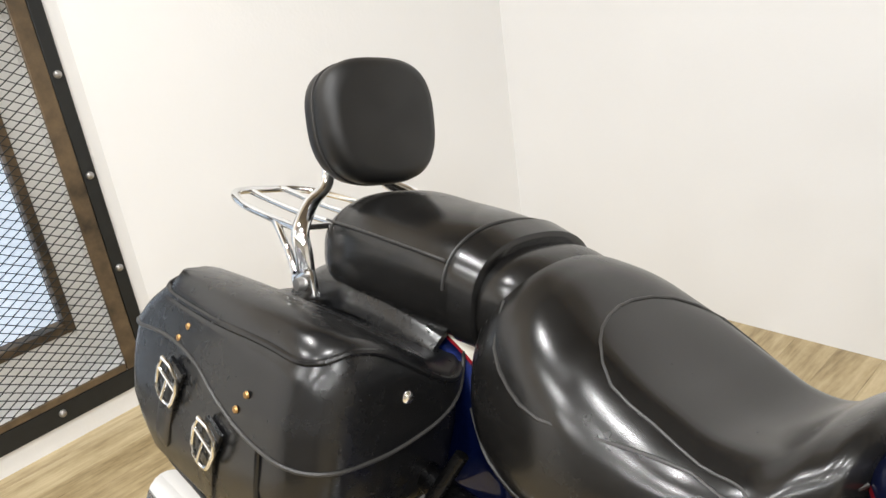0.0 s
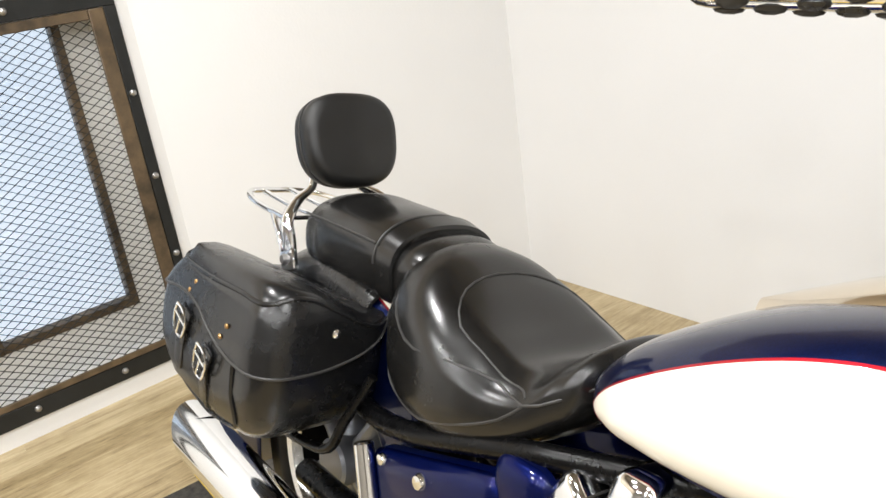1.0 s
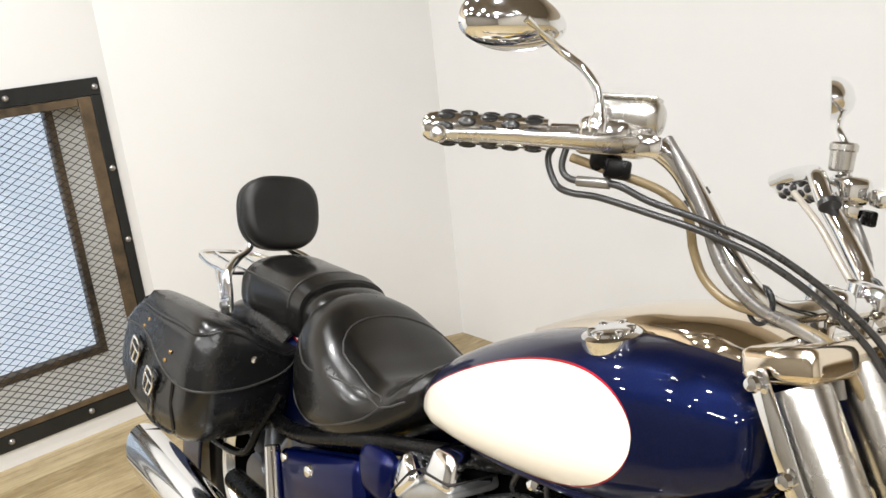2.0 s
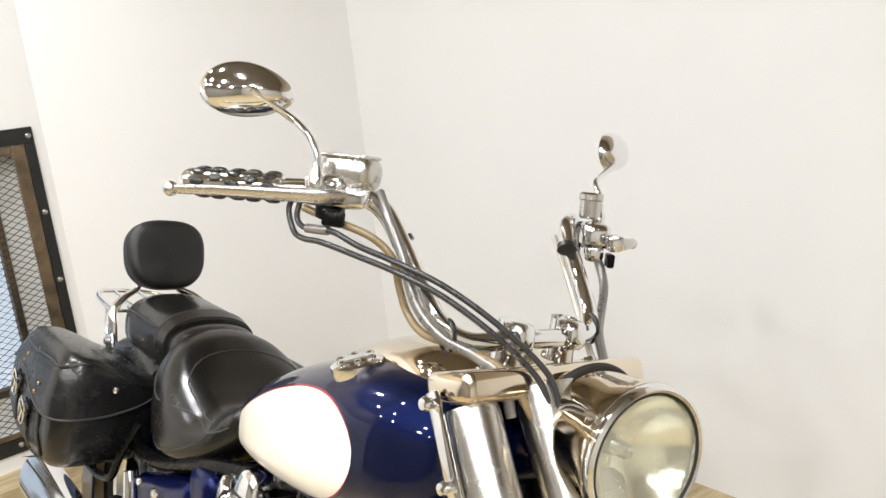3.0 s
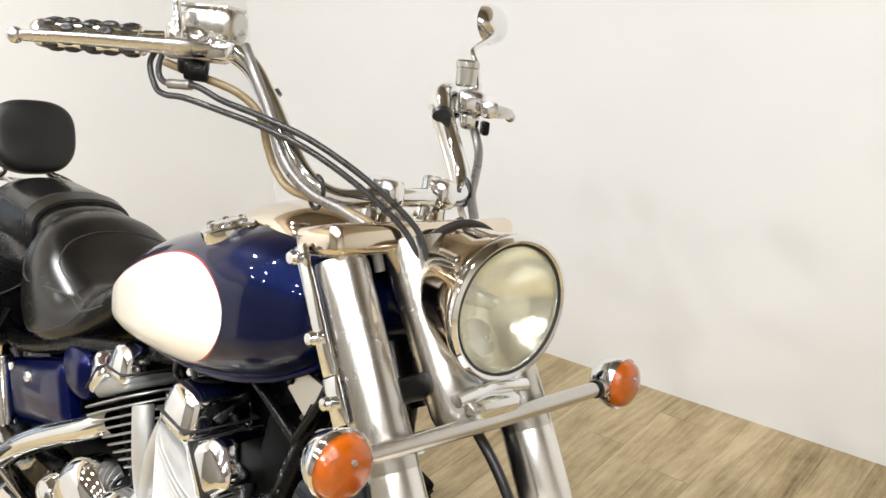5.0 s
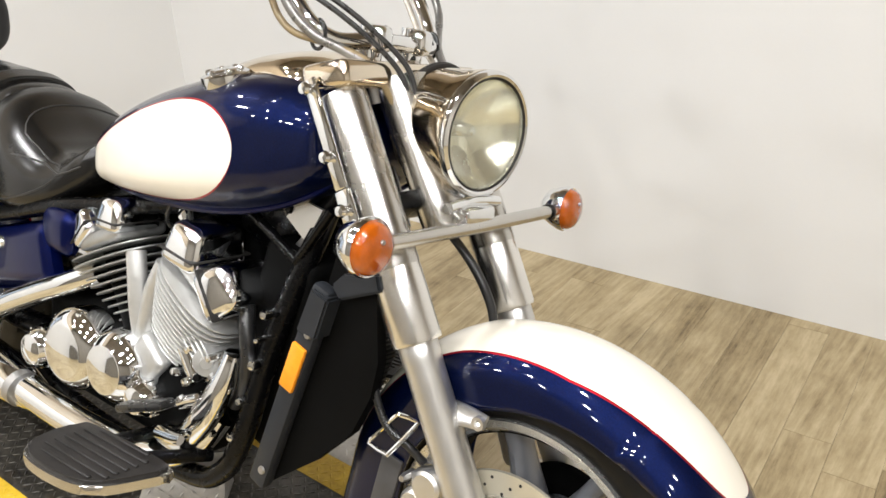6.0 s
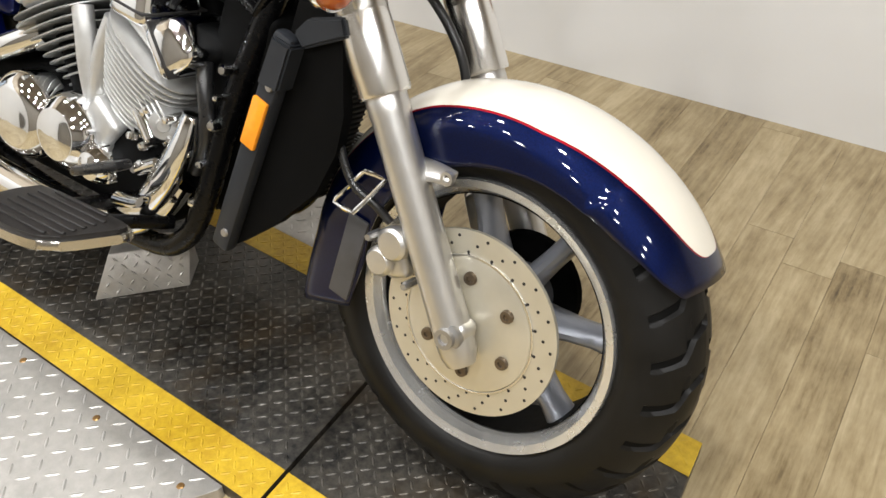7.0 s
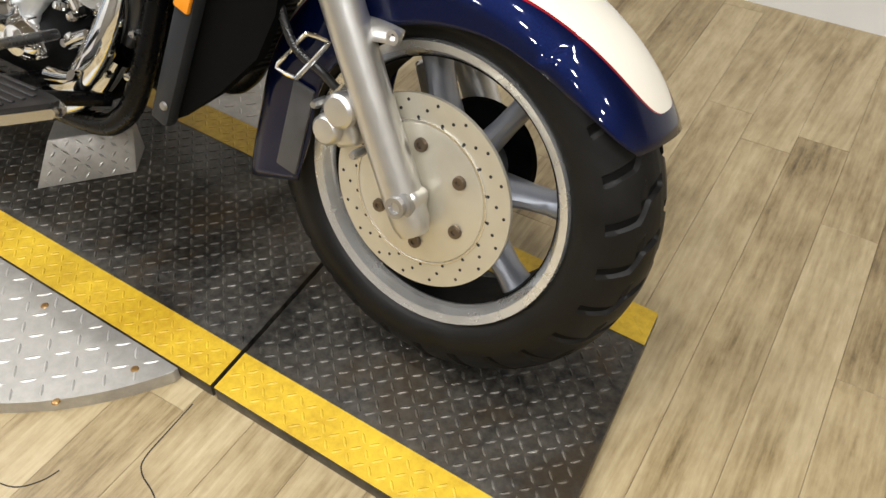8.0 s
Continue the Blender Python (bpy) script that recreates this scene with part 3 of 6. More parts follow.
def lug_places(inside, pitch, origin, turn):
    """Places and turns of a tread plate's lozenges, alternately turned, where inside(x, y) holds."""
    c, s = math.cos(turn), math.sin(turn)
    n = int(2.6 / pitch)
    for i in range(-n, n):
        for j in range(-n, n):
            gx, gy = i * pitch, j * pitch
            x, y = origin[0] + gx * c - gy * s, origin[1] + gx * s + gy * c
            if inside(x, y):
                yield x, y, turn + (radians(45) if (i + j) % 2 else radians(-45))


def lug_part(name, parent, mat, pick, inside, pitch, length, width, height, z, origin, turn):
    """Raised lozenges: those where pick(x, y) holds, up to 300, one by one; the others joined."""
    shape = bpy.data.meshes.new(name)
    shape.from_pydata([(u * length / 2, v * width / 2, h * height) for u, v, h in LUG], [], LUG_FACES)
    shape.materials.append(mat)
    verts, faces, count = [], [], 0
    for x, y, a in lug_places(inside, pitch, origin, turn):
        if pick(x, y) and count < 300:
            count += 1
            ob = new(name, shape)
            ob.parent = parent
            ob.location, ob.rotation_euler = (x, y, z), (0, 0, a)
            continue
        ca, sa, k = math.cos(a), math.sin(a), len(verts)
        for u, v, h in LUG:
            lx, ly = u * length / 2, v * width / 2
            verts.append((x + lx * ca - ly * sa, y + lx * sa + ly * ca, z + h * height))
        faces += [tuple(k + q for q in f) for f in LUG_FACES]
    if verts:
        me = bpy.data.meshes.new(name + "_field")
        me.from_pydata(verts, [], faces)
        me.materials.append(mat)
        ob = new(name + "_field", me)
        ob.parent = parent
        ob["kind"] = "stuff"


SEAM = (lambda y: -0.251 - 0.133 * (y + 0.05))          # x of the joint between the two plates
FRONT_X = (lambda y: 0.3266 - 0.142 * (y + 0.05))
REAR_X = -2.25
PTURN = radians(2.2)
STRIPE = 0.078
ramp_thing = thing("platform", "dark tread-plate steel platform with yellow edges, scuffed", "platform")
for nm, xa, xb in (("front_plate", lambda y: SEAM(y) + 0.004, FRONT_X), ("rear_plate", lambda y: REAR_X, lambda y: SEAM(y) - 0.004)):
    def corner(fx, fy):
        y = fy(0)
        for _ in range(4):
            y = fy(fx(y))
        return (fx(y), y)
    pl = part(nm, prism([corner(xa, near), corner(xb, near), corner(xb, far), corner(xa, far)], FLOOR_Z, -0.0015, None, 0.0012), DARKPLATE, ramp_thing)
    lug_part("tread_lug", pl, LUGSTEEL, lambda x, y: -0.42 < x < 0.12, lambda x, y: xa(y) + 0.012 < x < xb(y) - 0.012 and near(x) + STRIPE + 0.008 < y < far(x) - STRIPE - 0.008 and x > -1.9, 0.0200, 0.0195, 0.0052, 0.0013, -0.0015, (0, 0), PTURN)
    for f0, f1 in ((lambda x: near(x) + 0.0003, lambda x: near(x) + STRIPE), (lambda x: far(x) - STRIPE, lambda x: far(x) - 0.0003)):
        st = part("edge_stripe", prism([corner(xa, f0), corner(xb, f0), corner(xb, f1), corner(xa, f1)], -0.0012, -0.0005), YELLOW, pl, "yellow painted edge")
        lug_part("stripe_lug", pl, YELLOW, lambda x, y: x > -0.75 and y < 0, lambda x, y: xa(y) + 0.012 < x < xb(y) - 0.012 and f0(x) + 0.008 < y < f1(x) - 0.008 and x > -1.9, 0.0200, 0.0195, 0.0052, 0.0009, -0.0005, (0, 0), PTURN)

TC = Vector((-0.80, 0.0, 0))
TR = 0.565
table = thing("turntable", "round bright tread-plate turntable under the platform", "turntable")
for side, lim in ((-1, near), (1, far)):
    pts = []
    for i in range(73):
        a = side * math.pi * i / 72
        x, y = TC.x + TR * math.cos(a), TC.y + TR * math.sin(a)
        if (side < 0 and y < near(x) - 0.002) or (side > 0 and y > far(x) + 0.002):
            pts.append((x, y))
    if side < 0:
        pts = [(x, y) for x, y in pts]
    xs = sorted((pts[0][0], pts[-1][0]))
    chord = [(pts[-1][0], lim(pts[-1][0]) + side * 0.002), (pts[0][0], lim(pts[0][0]) + side * 0.002)]
    pl = part("table_plate", prism(pts + chord, FLOOR_Z, -0.004, None, 0.0008), SILVERPLATE, table)
    lug_part("tread_lug", pl, SILVERLUG, lambda x, y: y < 0, lambda x, y: (x - TC.x) ** 2 + (y - TC.y) ** 2 < (TR - 0.012) ** 2 and (y < near(x) - 0.012 if side < 0 else y > far(x) + 0.012), 0.033, 0.026, 0.0060, 0.0013, -0.004, (0.01, 0.01), PTURN)
    for x, y in ((-0.584, -0.289), (-0.352, -0.288), (-0.816, -0.292), (-0.40, -0.40), (-0.70, -0.50)):
        if side < 0:
            part("bolt", lathe([(0.0, 0.0022), (0.005, 0.0018), (0.007, 0.0)], pose(x, y - 0.004, -0.004), 10), BRASS, pl, "rusty countersunk bolt")

# the bent tread-plate block under the engine
block = thing("wheel_chock_plate", "folded bright tread-plate block standing on the platform", "metal block")
bmx = bmesh.new()
vs = [bmx.verts.new(p) for p in ((-0.853, -0.116, 0), (-0.738, 0.034, 0), (-0.79, 0.10, 0), (-0.945, -0.02, 0), (-0.855, -0.060, 0.085), (-0.770, 0.075, 0.075), (-0.80, 0.10, 0.075), (-0.90, -0.01, 0.085))]
for f in ((0, 1, 5, 4), (1, 2, 6, 5), (2, 3, 7, 6), (3, 0, 4, 7), (4, 5, 6, 7), (3, 2, 1, 0)):
    bmx.faces.new([vs[i] for i in f])
bmesh.ops.bevel(bmx, geom=list(bmx.edges), offset=0.003, segments=2, profile=0.5, affect='EDGES')
folded = part("folded_plate", bmx, SILVERPLATE, block)
A_, B_, C_, D_ = Vector((-0.853, -0.116, 0)), Vector((-0.738, 0.034, 0)), Vector((-0.770, 0.075, 0.075)), Vector((-0.855, -0.060, 0.085))
out_ = (B_ - A_).cross(D_ - A_).normalized()
lugs = bmesh.new()
for r_ in range(5):
    for c_ in range(7):
        u, v = (c_ + 0.7) / 7.4, (r_ + 0.6) / 5.3
        p = A_.lerp(B_, u).lerp(D_.lerp(C_, u), v)
        x_ = (B_ - A_).normalized()
        y_ = out_.cross(x_)
        k_ = 1 if (r_ + c_) % 2 else -1
        d1, d2 = (x_ + y_ * k_).normalized() * 0.0085, (y_ - x_ * k_).normalized() * 0.0028
        q_ = [lugs.verts.new(p + d1), lugs.verts.new(p + d2), lugs.verts.new(p - d1), lugs.verts.new(p - d2), lugs.verts.new(p + out_ * 0.0022)]
        for a_, b_ in ((0, 1), (1, 2), (2, 3), (3, 0)):
            lugs.faces.new((q_[a_], q_[b_], q_[4]))
o = part("tread_lug", lugs, SILVERLUG, folded)
o["kind"] = "stuff"

# dark cuts in the floor beside the platform
cut = tagged(finish(tube([(-0.245, -0.275, FLOOR_Z), (-0.238, -0.33, FLOOR_Z), (-0.23, -0.382, FLOOR_Z), (-0.212, -0.403, FLOOR_Z), (-0.156, -0.425, FLOOR_Z), (-0.10, -0.50, FLOOR_Z), (-0.06, -0.62, FLOOR_Z)], 0.0016, 6, 5, None, 0.6), "floor_cut", DARKHOLE), "thin dark cut line in the plank floor", "floor cut", "", "structure")
cut2 = tagged(finish(tube([(-0.315, -0.47, FLOOR_Z), (-0.322, -0.496, FLOOR_Z), (-0.345, -0.525, FLOOR_Z), (-0.40, -0.545, FLOOR_Z), (-0.50, -0.60, FLOOR_Z)], 0.0016, 6, 5, None, 0.6), "floor_cut", DARKHOLE), "thin dark cut line in the plank floor", "floor cut", "", "structure")

# ---- the motorcycle: built upright, then leant on its stand; x ahead, front axle over x = 0 ----
LEAN = 14.75
bike = thing("motorcycle", "dark blue and cream cruiser motorcycle leaning on its side stand", "motorcycle", pose(0.0, 0.0132, 0.0095, -LEAN, 0, 2.1))
AXLE = Vector((0, 0, 0.315))
RAX = Vector((-1.60, 0, 0.315))


def wheel(name, centre, tyre_r, half, rim_r, label):
    w = new(name)
    w.parent = bike
    w["label"] = label
    w.empty_display_size = 0.1
    bmw = bmesh.new()
    n = 520
    side = [(0.056, rim_r + 0.005), (0.066, rim_r + 0.012), (0.0735, rim_r + 0.026), (half, rim_r + 0.040), (half - 0.003, tyre_r - 0.052), (half - 0.008, tyre_r - 0.041), (half - 0.014, tyre_r - 0.0315), (half - 0.021, tyre_r - 0.0230), (half - 0.029, tyre_r - 0.0155), (half - 0.037, tyre_r - 0.0098), (half - 0.045, tyre_r - 0.0056), (half - 0.053, tyre_r - 0.0027), (half - 0.060, tyre_r - 0.0011), (0.0105, tyre_r - 0.0004), (0.0075, tyre_r)]
    prof = [(-y, r) for y, r in side] + [(0.0, tyre_r)] + [(y, r) for y, r in reversed(side)]
    prof = [(p.x, p.y) for p in smooth_path([(y, r, 0) for y, r in prof], 3)]
    rings, sunk = [], set()
    for i in range(n):
        th = 2 * math.pi * i / n
        ring = []
        for y, r in prof:
            yy = min(abs(y) / half, 0.97)
            # kinked grooves across the tread: the rows of the mesh follow them
            kink = 0.5 * yy if yy < 0.40 else (0.20 + 2.4 * (yy - 0.40) if yy < 0.56 else 0.584 + 0.5 * (yy - 0.56))
            ta = th - kink * 2 * math.pi / 26
            deep = (0.06 < yy < 0.97 and r > tyre_r - 0.046 and (i + (10 if y < 0 else 0)) % 20 < 4) or (0.47 < yy < 0.56 and (i + (10 if y < 0 else 0)) % 20 < 11)
            r -= 0.006 if deep else 0.0
            ring.append(bmw.verts.new((centre.x + r * math.cos(ta), y, centre.z + r * math.sin(ta))))
            if deep:
                sunk.add(ring[-1])
        rings.append(ring)
    skin(bmw, rings, False, True, False)
    # sunk faces get the darker rubber, which paints in the groove's shade
    for f in bmw.faces:
        if sum(v in sunk for v in f.verts) >= 3:
            f.material_index = 1
    part("tyre", bmw, [RUBBER, GROOVESHADE], w, "grooved black tyre")
    lip = [(rim_r - 0.0165, 0.046), (rim_r - 0.012, 0.053), (rim_r - 0.006, 0.064), (rim_r + 0.006, 0.068), (rim_r + 0.008, 0.060), (rim_r - 0.004, 0.046)]
    rim = lathe([(r, -y) for r, y in lip] + list(reversed(lip)), aim(centre, (0, 1, 0)), 96, None, True)
    part("rim", rim, RIMALU, w, "polished aluminium rim")
    part("barrel", lathe([(rim_r - 0.0185, -0.0455), (rim_r - 0.0185, 0.0455), (rim_r - 0.0170, 0.0455), (rim_r - 0.0170, -0.0455)], aim(centre, (0, 1, 0)), 72, None, True), MATTBLACK, w, "dark rim well")
    for k in range(7):
        a = radians(110 + 360 / 7 * k)
        d = Vector((math.cos(a), 0, math.sin(a)))
        side = Vector((-d.z, 0, d.x))
        sp = bmesh.new()
        rg = []
        for rr, hw_, hy in ((0.035, 0.022, 0.046), (0.075, 0.018, 0.040), (0.12, 0.0155, 0.030), (rim_r - 0.045, 0.0155, 0.027), (rim_r - 0.016, 0.020, 0.030)):
            rg.append([sp.verts.new(centre + d * rr + side * hw_ * math.cos(t) + Vector((0, hy * math.sin(t), 0))) for t in [2 * math.pi * j / 14 for j in range(14)]])
        skin(sp, rg)
        part("spoke", sp, SPOKE, w, "grey cast spoke")
    part("hub", rod(centre + Vector((0, -0.075, 0)), centre + Vector((0, 0.075, 0)), 0.048, 28, None, None, 0.006), SPOKE, w)
    return w


front = wheel("front_wheel", AXLE - Vector((0, 0, 0.007)), 0.3025, 0.074, 0.198, "cast front wheel with a wide tyre")
for s in (-1,):
    dsc = part("brake_disc", lathe([(0.093, 0.0), (0.137, 0.0), (0.137, 0.006), (0.093, 0.006)], aim(AXLE + Vector((0, 0.090 * s, 0)), (0, s, 0)), 72, None, True), DISC, front, "drilled steel brake disc")
    part("carrier", lathe([(0.014, 0.001), (0.095, 0.001), (0.099, 0.004), (0.099, 0.0075), (0.094, 0.009), (0.014, 0.009)], aim(AXLE + Vector((0, 0.090 * s, 0)), (0, s, 0)), 56, None, True), DISC, dsc, "tan anodised disc carrier")
    part("disc_ring", lathe([(0.0985, 0.004), (0.1005, 0.0085), (0.1030, 0.0085), (0.1045, 0.004)], aim(AXLE + Vector((0, 0.090 * s, 0)), (0, s, 0)), 64, None, True), POLISHED, dsc, "bright turned ring")
    hb_ = bmesh.new()
    for i in range(36):
        for j, rr in enumerate((0.106, 0.117, 0.128)):
            if (i + j) % 2 == 0:
                a = 2 * math.pi * (i + 0.33 * j) / 36
                lathe([(0.0, 0.0064), (0.0024, 0.0064), (0.0024, 0.0)], aim(AXLE + Vector((rr * math.cos(a), 0.090 * s, rr * math.sin(a))), (0, s, 0)), 8, hb_)
    o = part("drill_hole", hb_, DARKHOLE, dsc, "rows of small drilled holes")
    o["kind"] = "stuff"
    for k in range(6):
        a = radians(95 + 60 * k)
        part("disc_bolt", lathe([(0.0, 0.012), (0.0035, 0.012), (0.0042, 0.0145), (0.0085, 0.0145), (0.0095, 0.013), (0.0100, 0.008)], aim(AXLE + Vector((0.071 * math.cos(a), 0.090 * s, 0.071 * math.sin(a))), (0, s, 0)), 14), BOLTSTEEL, dsc)

# matt black plate added to darken the view through the spokes
part("dark_hub_filler", lathe([(0.0, 0.0), (0.085, 0.0), (0.090, 0.006), (0.085, 0.012), (0.0, 0.014)], aim(AXLE + Vector((0, 0.070, 0)), (0, 1, 0)), 40), MATTBLACK, front, "dark plate added for the darkness behind the spokes")
rear = wheel("rear_wheel", RAX, 0.312, 0.075, 0.185, "cast rear wheel mostly hidden by the saddlebags")


# fenders: a section swept round the wheel
def fender(name, centre, crown, half, a0, a1, skirt, mat, label, flare=None, n=72):
    """skirt(t): radius of the lower edge along the sweep from a0 to a1 degrees."""
    outer, m = bmesh.new(), 15
    rings = []
    for i in range(n + 1):
        t = i / n
        a = radians(a0 + (a1 - a0) * t)
        fl = flare(t) if flare else 0.0
        low = skirt(t)
        prof = []
        r_edge = crown - half * 0.62 * (1 - math.cos(radians(84)))
        cut = math.acos(1 - (crown - low) / (half * 0.62)) if low > r_edge - 0.01 else None
        for k in range(2 * m + 1):
            u = (k - m) / m
            au = abs(u)
            if cut is not None:
                ph = au * cut
                y, r = half * math.sin(ph), crown - half * 0.62 * (1 - math.cos(ph))
            elif au < 0.58:
                ph = au / 0.58 * radians(84)
                y, r = half * math.sin(ph), crown - half * 0.62 * (1 - math.cos(ph))
            else:
                v = (au - 0.58) / 0.42
                r0 = crown - half * 0.62 * (1 - math.cos(radians(84)))
                y, r = half * (0.9945 + 0.02 * v), r0 + (min(low, r0 - 0.01) - r0) * v
            prof.append((math.copysign(y, u) if u else 0.0, r + fl))
        rings.append([outer.verts.new((centre.x + r * math.cos(a), y, centre.z + r * math.sin(a))) for y, r in prof])
    skin(outer, rings, False, False, False)
    ob = part(name, outer, mat, bike, label, 60)
    md = ob.modifiers.new("thick", 'SOLIDIFY')
    md.thickness, md.offset = 0.003, -1
    return ob


fsk = spline([0, 0.03, 0.07, 0.12, 0.18, 0.25, 0.36, 0.50, 0.62, 0.72, 0.84, 1.0], [0.303, 0.290, 0.278, 0.266, 0.2575, 0.250, 0.235, 0.217, 0.206, 0.200, 0.190, 0.185])
ff = fender("front_fender", AXLE, 0.3235, 0.098, 29.5, 197, lambda t: fsk(t), FENDERPAINT, "deep front fender in dark blue and cream with a red line", lambda t: 0.030 * max(0, (t - 0.86) / 0.14) ** 1.6 - 0.008 * math.sin(math.pi * min(t, 0.5) / 0.5))
part("flap", rbox(Matrix.Translation((-0.212, -0.1035, 0.335)) @ Matrix.Rotation(radians(10), 4, 'Y'), 0.038, 0.006, 0.140, 0.003, 2), GREYFILM, ff, "dull grey stone guard")
rsk = spline([0, 0.3, 0.7, 1.0], [0.25, 0.24, 0.22, 0.25])
rf = fender("rear_fender", RAX, 0.415, 0.104, 30, 205, lambda t: rsk(t), REARPAINT, "dark blue and cream rear fender under the passenger seat")

# front fork
FTOP, FLOW = Vector((-0.350, 0, 0.925)), Vector((0.004, 0, 0.296))
FD = (FTOP - FLOW).normalized()
FL = (FTOP - FLOW).length


def on_fork(s, k):
    return FLOW + FD * (FL * k) + Vector((0, 0.124 * s, 0))


for s in (-1, 1):
    fk = new("fork_leg")
    fk.parent = bike
    fk["label"] = "fork leg with chrome cover and dull aluminium slider"
    part("slider", lathe([(0.010, -0.030), (0.020, -0.028), (0.0260, -0.012), (0.0275, 0.02), (0.0275, 0.315), (0.0285, 0.322), (0.0285, 0.345), (0.0262, 0.350)], aim(on_fork(s, 0), FD), 32), SLIDER, fk, "dull aluminium slider")
    part("cover", lathe([(0.0345, 0.345), (0.0360, 0.350), (0.0355, 0.44), (0.0350, 0.455)], aim(on_fork(s, 0), FD), 32), POLISHED, fk, "bright polished lower cover")
    part("upper_cover", lathe([(0.0350, 0.450), (0.0358, 0.455), (0.0345, 0.60), (0.0338, 0.695), (0.032, 0.703)], aim(on_fork(s, 0), FD), 32), SATIN, fk, "brushed steel upper cover")
    part("axle_clamp", rbox(Matrix.Translation((0.004, 0.122 * s, 0.314)), 0.036, 0.040, 0.044, 0.012, 3), SLIDER, fk)
    nut = part("axle_nut", lathe([(0.0, 0.006), (0.0065, 0.006), (0.0085, 0.014), (0.0145, 0.014), (0.0145, 0.006), (0.0195, 0.004), (0.0205, 0.0), (0.0205, -0.006)], aim(AXLE + Vector((0.0, 0.142 * s, 0.0)), (0, s, 0)), 20), BOLT, fk, "steel axle nut")
    # fender bracket with its bolt
    br = part("fender_bracket", tube([(-0.115, 0.112 * s, 0.512), (-0.085, 0.113 * s, 0.516), (-0.058, 0.115 * s, 0.518), (-0.048, 0.115 * s, 0.518)], [0.019, 0.016, 0.0125, 0.011], 14, 4, None, 0.42), SLIDER, fk)
    part("bracket_bolt", lathe([(0.0, 0.001), (0.0045, 0.001), (0.005, 0.007), (0.0095, 0.007), (0.0105, 0.0)], aim((-0.054, 0.118 * s, 0.518), (0, s, 0)), 16), SLIDER, br)
    part("bolt_hole", lathe([(0.0, 0.0), (0.0048, 0.0), (0.0048, -0.003)], aim((-0.054, 0.1205 * s, 0.518), (0, s, 0)), 12), DARKHOLE, br)

# brake calipers behind the legs
for s in (-1, 1):
    cal = new("brake_caliper")
    cal.parent = bike
    cal["label"] = "grey brake caliper on the fork leg"
    part("body", rbox(Matrix.Translation((-0.120, 0.110 * s, 0.384)) @ Matrix.Rotation(radians(-25), 4, 'Y'), 0.044, 0.040, 0.074, 0.013, 3), SLIDER, cal)
    part("piston_cap", lathe([(0.0, 0.032), (0.019, 0.031), (0.0235, 0.027), (0.025, 0.018), (0.021, 0.014), (0.021, 0.0)], aim((-0.110, 0.118 * s, 0.408), (0, s, 0)), 24), SLIDER, cal)
    part("piston_cap", lathe([(0.0, 0.027), (0.017, 0.026), (0.021, 0.022), (0.0225, 0.014), (0.018, 0.010), (0.018, 0.0)], aim((-0.132, 0.118 * s, 0.372), (0, s, 0)), 24), SLIDER, cal)
    for p in ((-0.085, 0.352), (-0.092, 0.432), (-0.155, 0.400)):
        part("bolt", lathe([(0.0, 0.018), (0.005, 0.018), (0.0065, 0.012), (0.0065, -0.01)], aim((p[0], 0.122 * s, p[1]), (0, s, 0)), 6), BOLT, cal)
    if s < 0:
        part("hose", tube([(-0.135, 0.118 * s, 0.425), (-0.158, 0.130 * s, 0.447), (-0.182, 0.138 * s, 0.461), (-0.200, 0.140 * s, 0.479), (-0.217, 0.140 * s, 0.511), (-0.227, 0.140 * s, 0.550), (-0.230, 0.139 * s, 0.600), (-0.232, 0.134 * s, 0.650), (-0.250, 0.110 * s, 0.710), (-0.262, 0.090 * s, 0.750)], 0.0062, 10), HOSE, cal, "black brake hose")
    corners = [(-0.211, 0.146 * s, 0.441), (-0.206, 0.148 * s, 0.434), (-0.178, 0.152 * s, 0.434), (-0.170, 0.152 * s, 0.440), (-0.148, 0.130 * s, 0.480), (-0.150, 0.128 * s, 0.487), (-0.172, 0.134 * s, 0.489), (-0.180, 0.136 * s, 0.485)]
    part("hose_guide", tube(corners, 0.0034, 8, 2, None, 1.0, True), CHROME, cal, "bent chrome wire guide")

# yokes, nacelle, headlight
part("lower_yoke", rbox(Matrix.Translation((-0.268, 0, 0.760)) @ Matrix.Rotation(radians(-31), 4, 'Y'), 0.070, 0.25, 0.030, 0.010, 2), BLACKMETAL, bike)
ty = part("top_yoke", rbox(Matrix.Translation((-0.350, 0, 0.932)) @ Matrix.Rotation(radians(-14), 4, 'Y'), 0.086, 0.318, 0.040, 0.012, 3), WARMCHROME, bike, "chrome top yoke cover")
for s in (-1, 1):
    part("fork_cap", lathe([(0.0, 0.018), (0.010, 0.018), (0.012, 0.012), (0.020, 0.010), (0.022, 0.0)], aim(on_fork(s, 1.0) + Vector((0.0, -0.03 * s, 0.012)), FD), 18), CHROME, ty)

nac = bmesh.new()
rg = []
for k, (t, hw_, dp) in enumerate(((0.66, 0.058, 0.030), (0.69, 0.066, 0.034), (0.75, 0.070, 0.034), (0.86, 0.073, 0.032), (0.99, 0.078, 0.040))):
    c = FLOW + FD * (FL * t) + Vector((0.024, 0.010, 0.012))
    fw = Vector((FD.z, 0, -FD.x))
    rg.append([nac.verts.new(c + Vector((0, hw_ * math.copysign(abs(math.cos(a)) ** 0.7, math.cos(a)), 0)) + fw * dp * math.copysign(abs(math.sin(a)) ** 0.8, math.sin(a))) for a in [2 * math.pi * j / 28 for j in range(28)]])
skin(nac, rg)
part("nacelle", nac, SATIN, bike, "brushed steel nacelle between the fork legs")

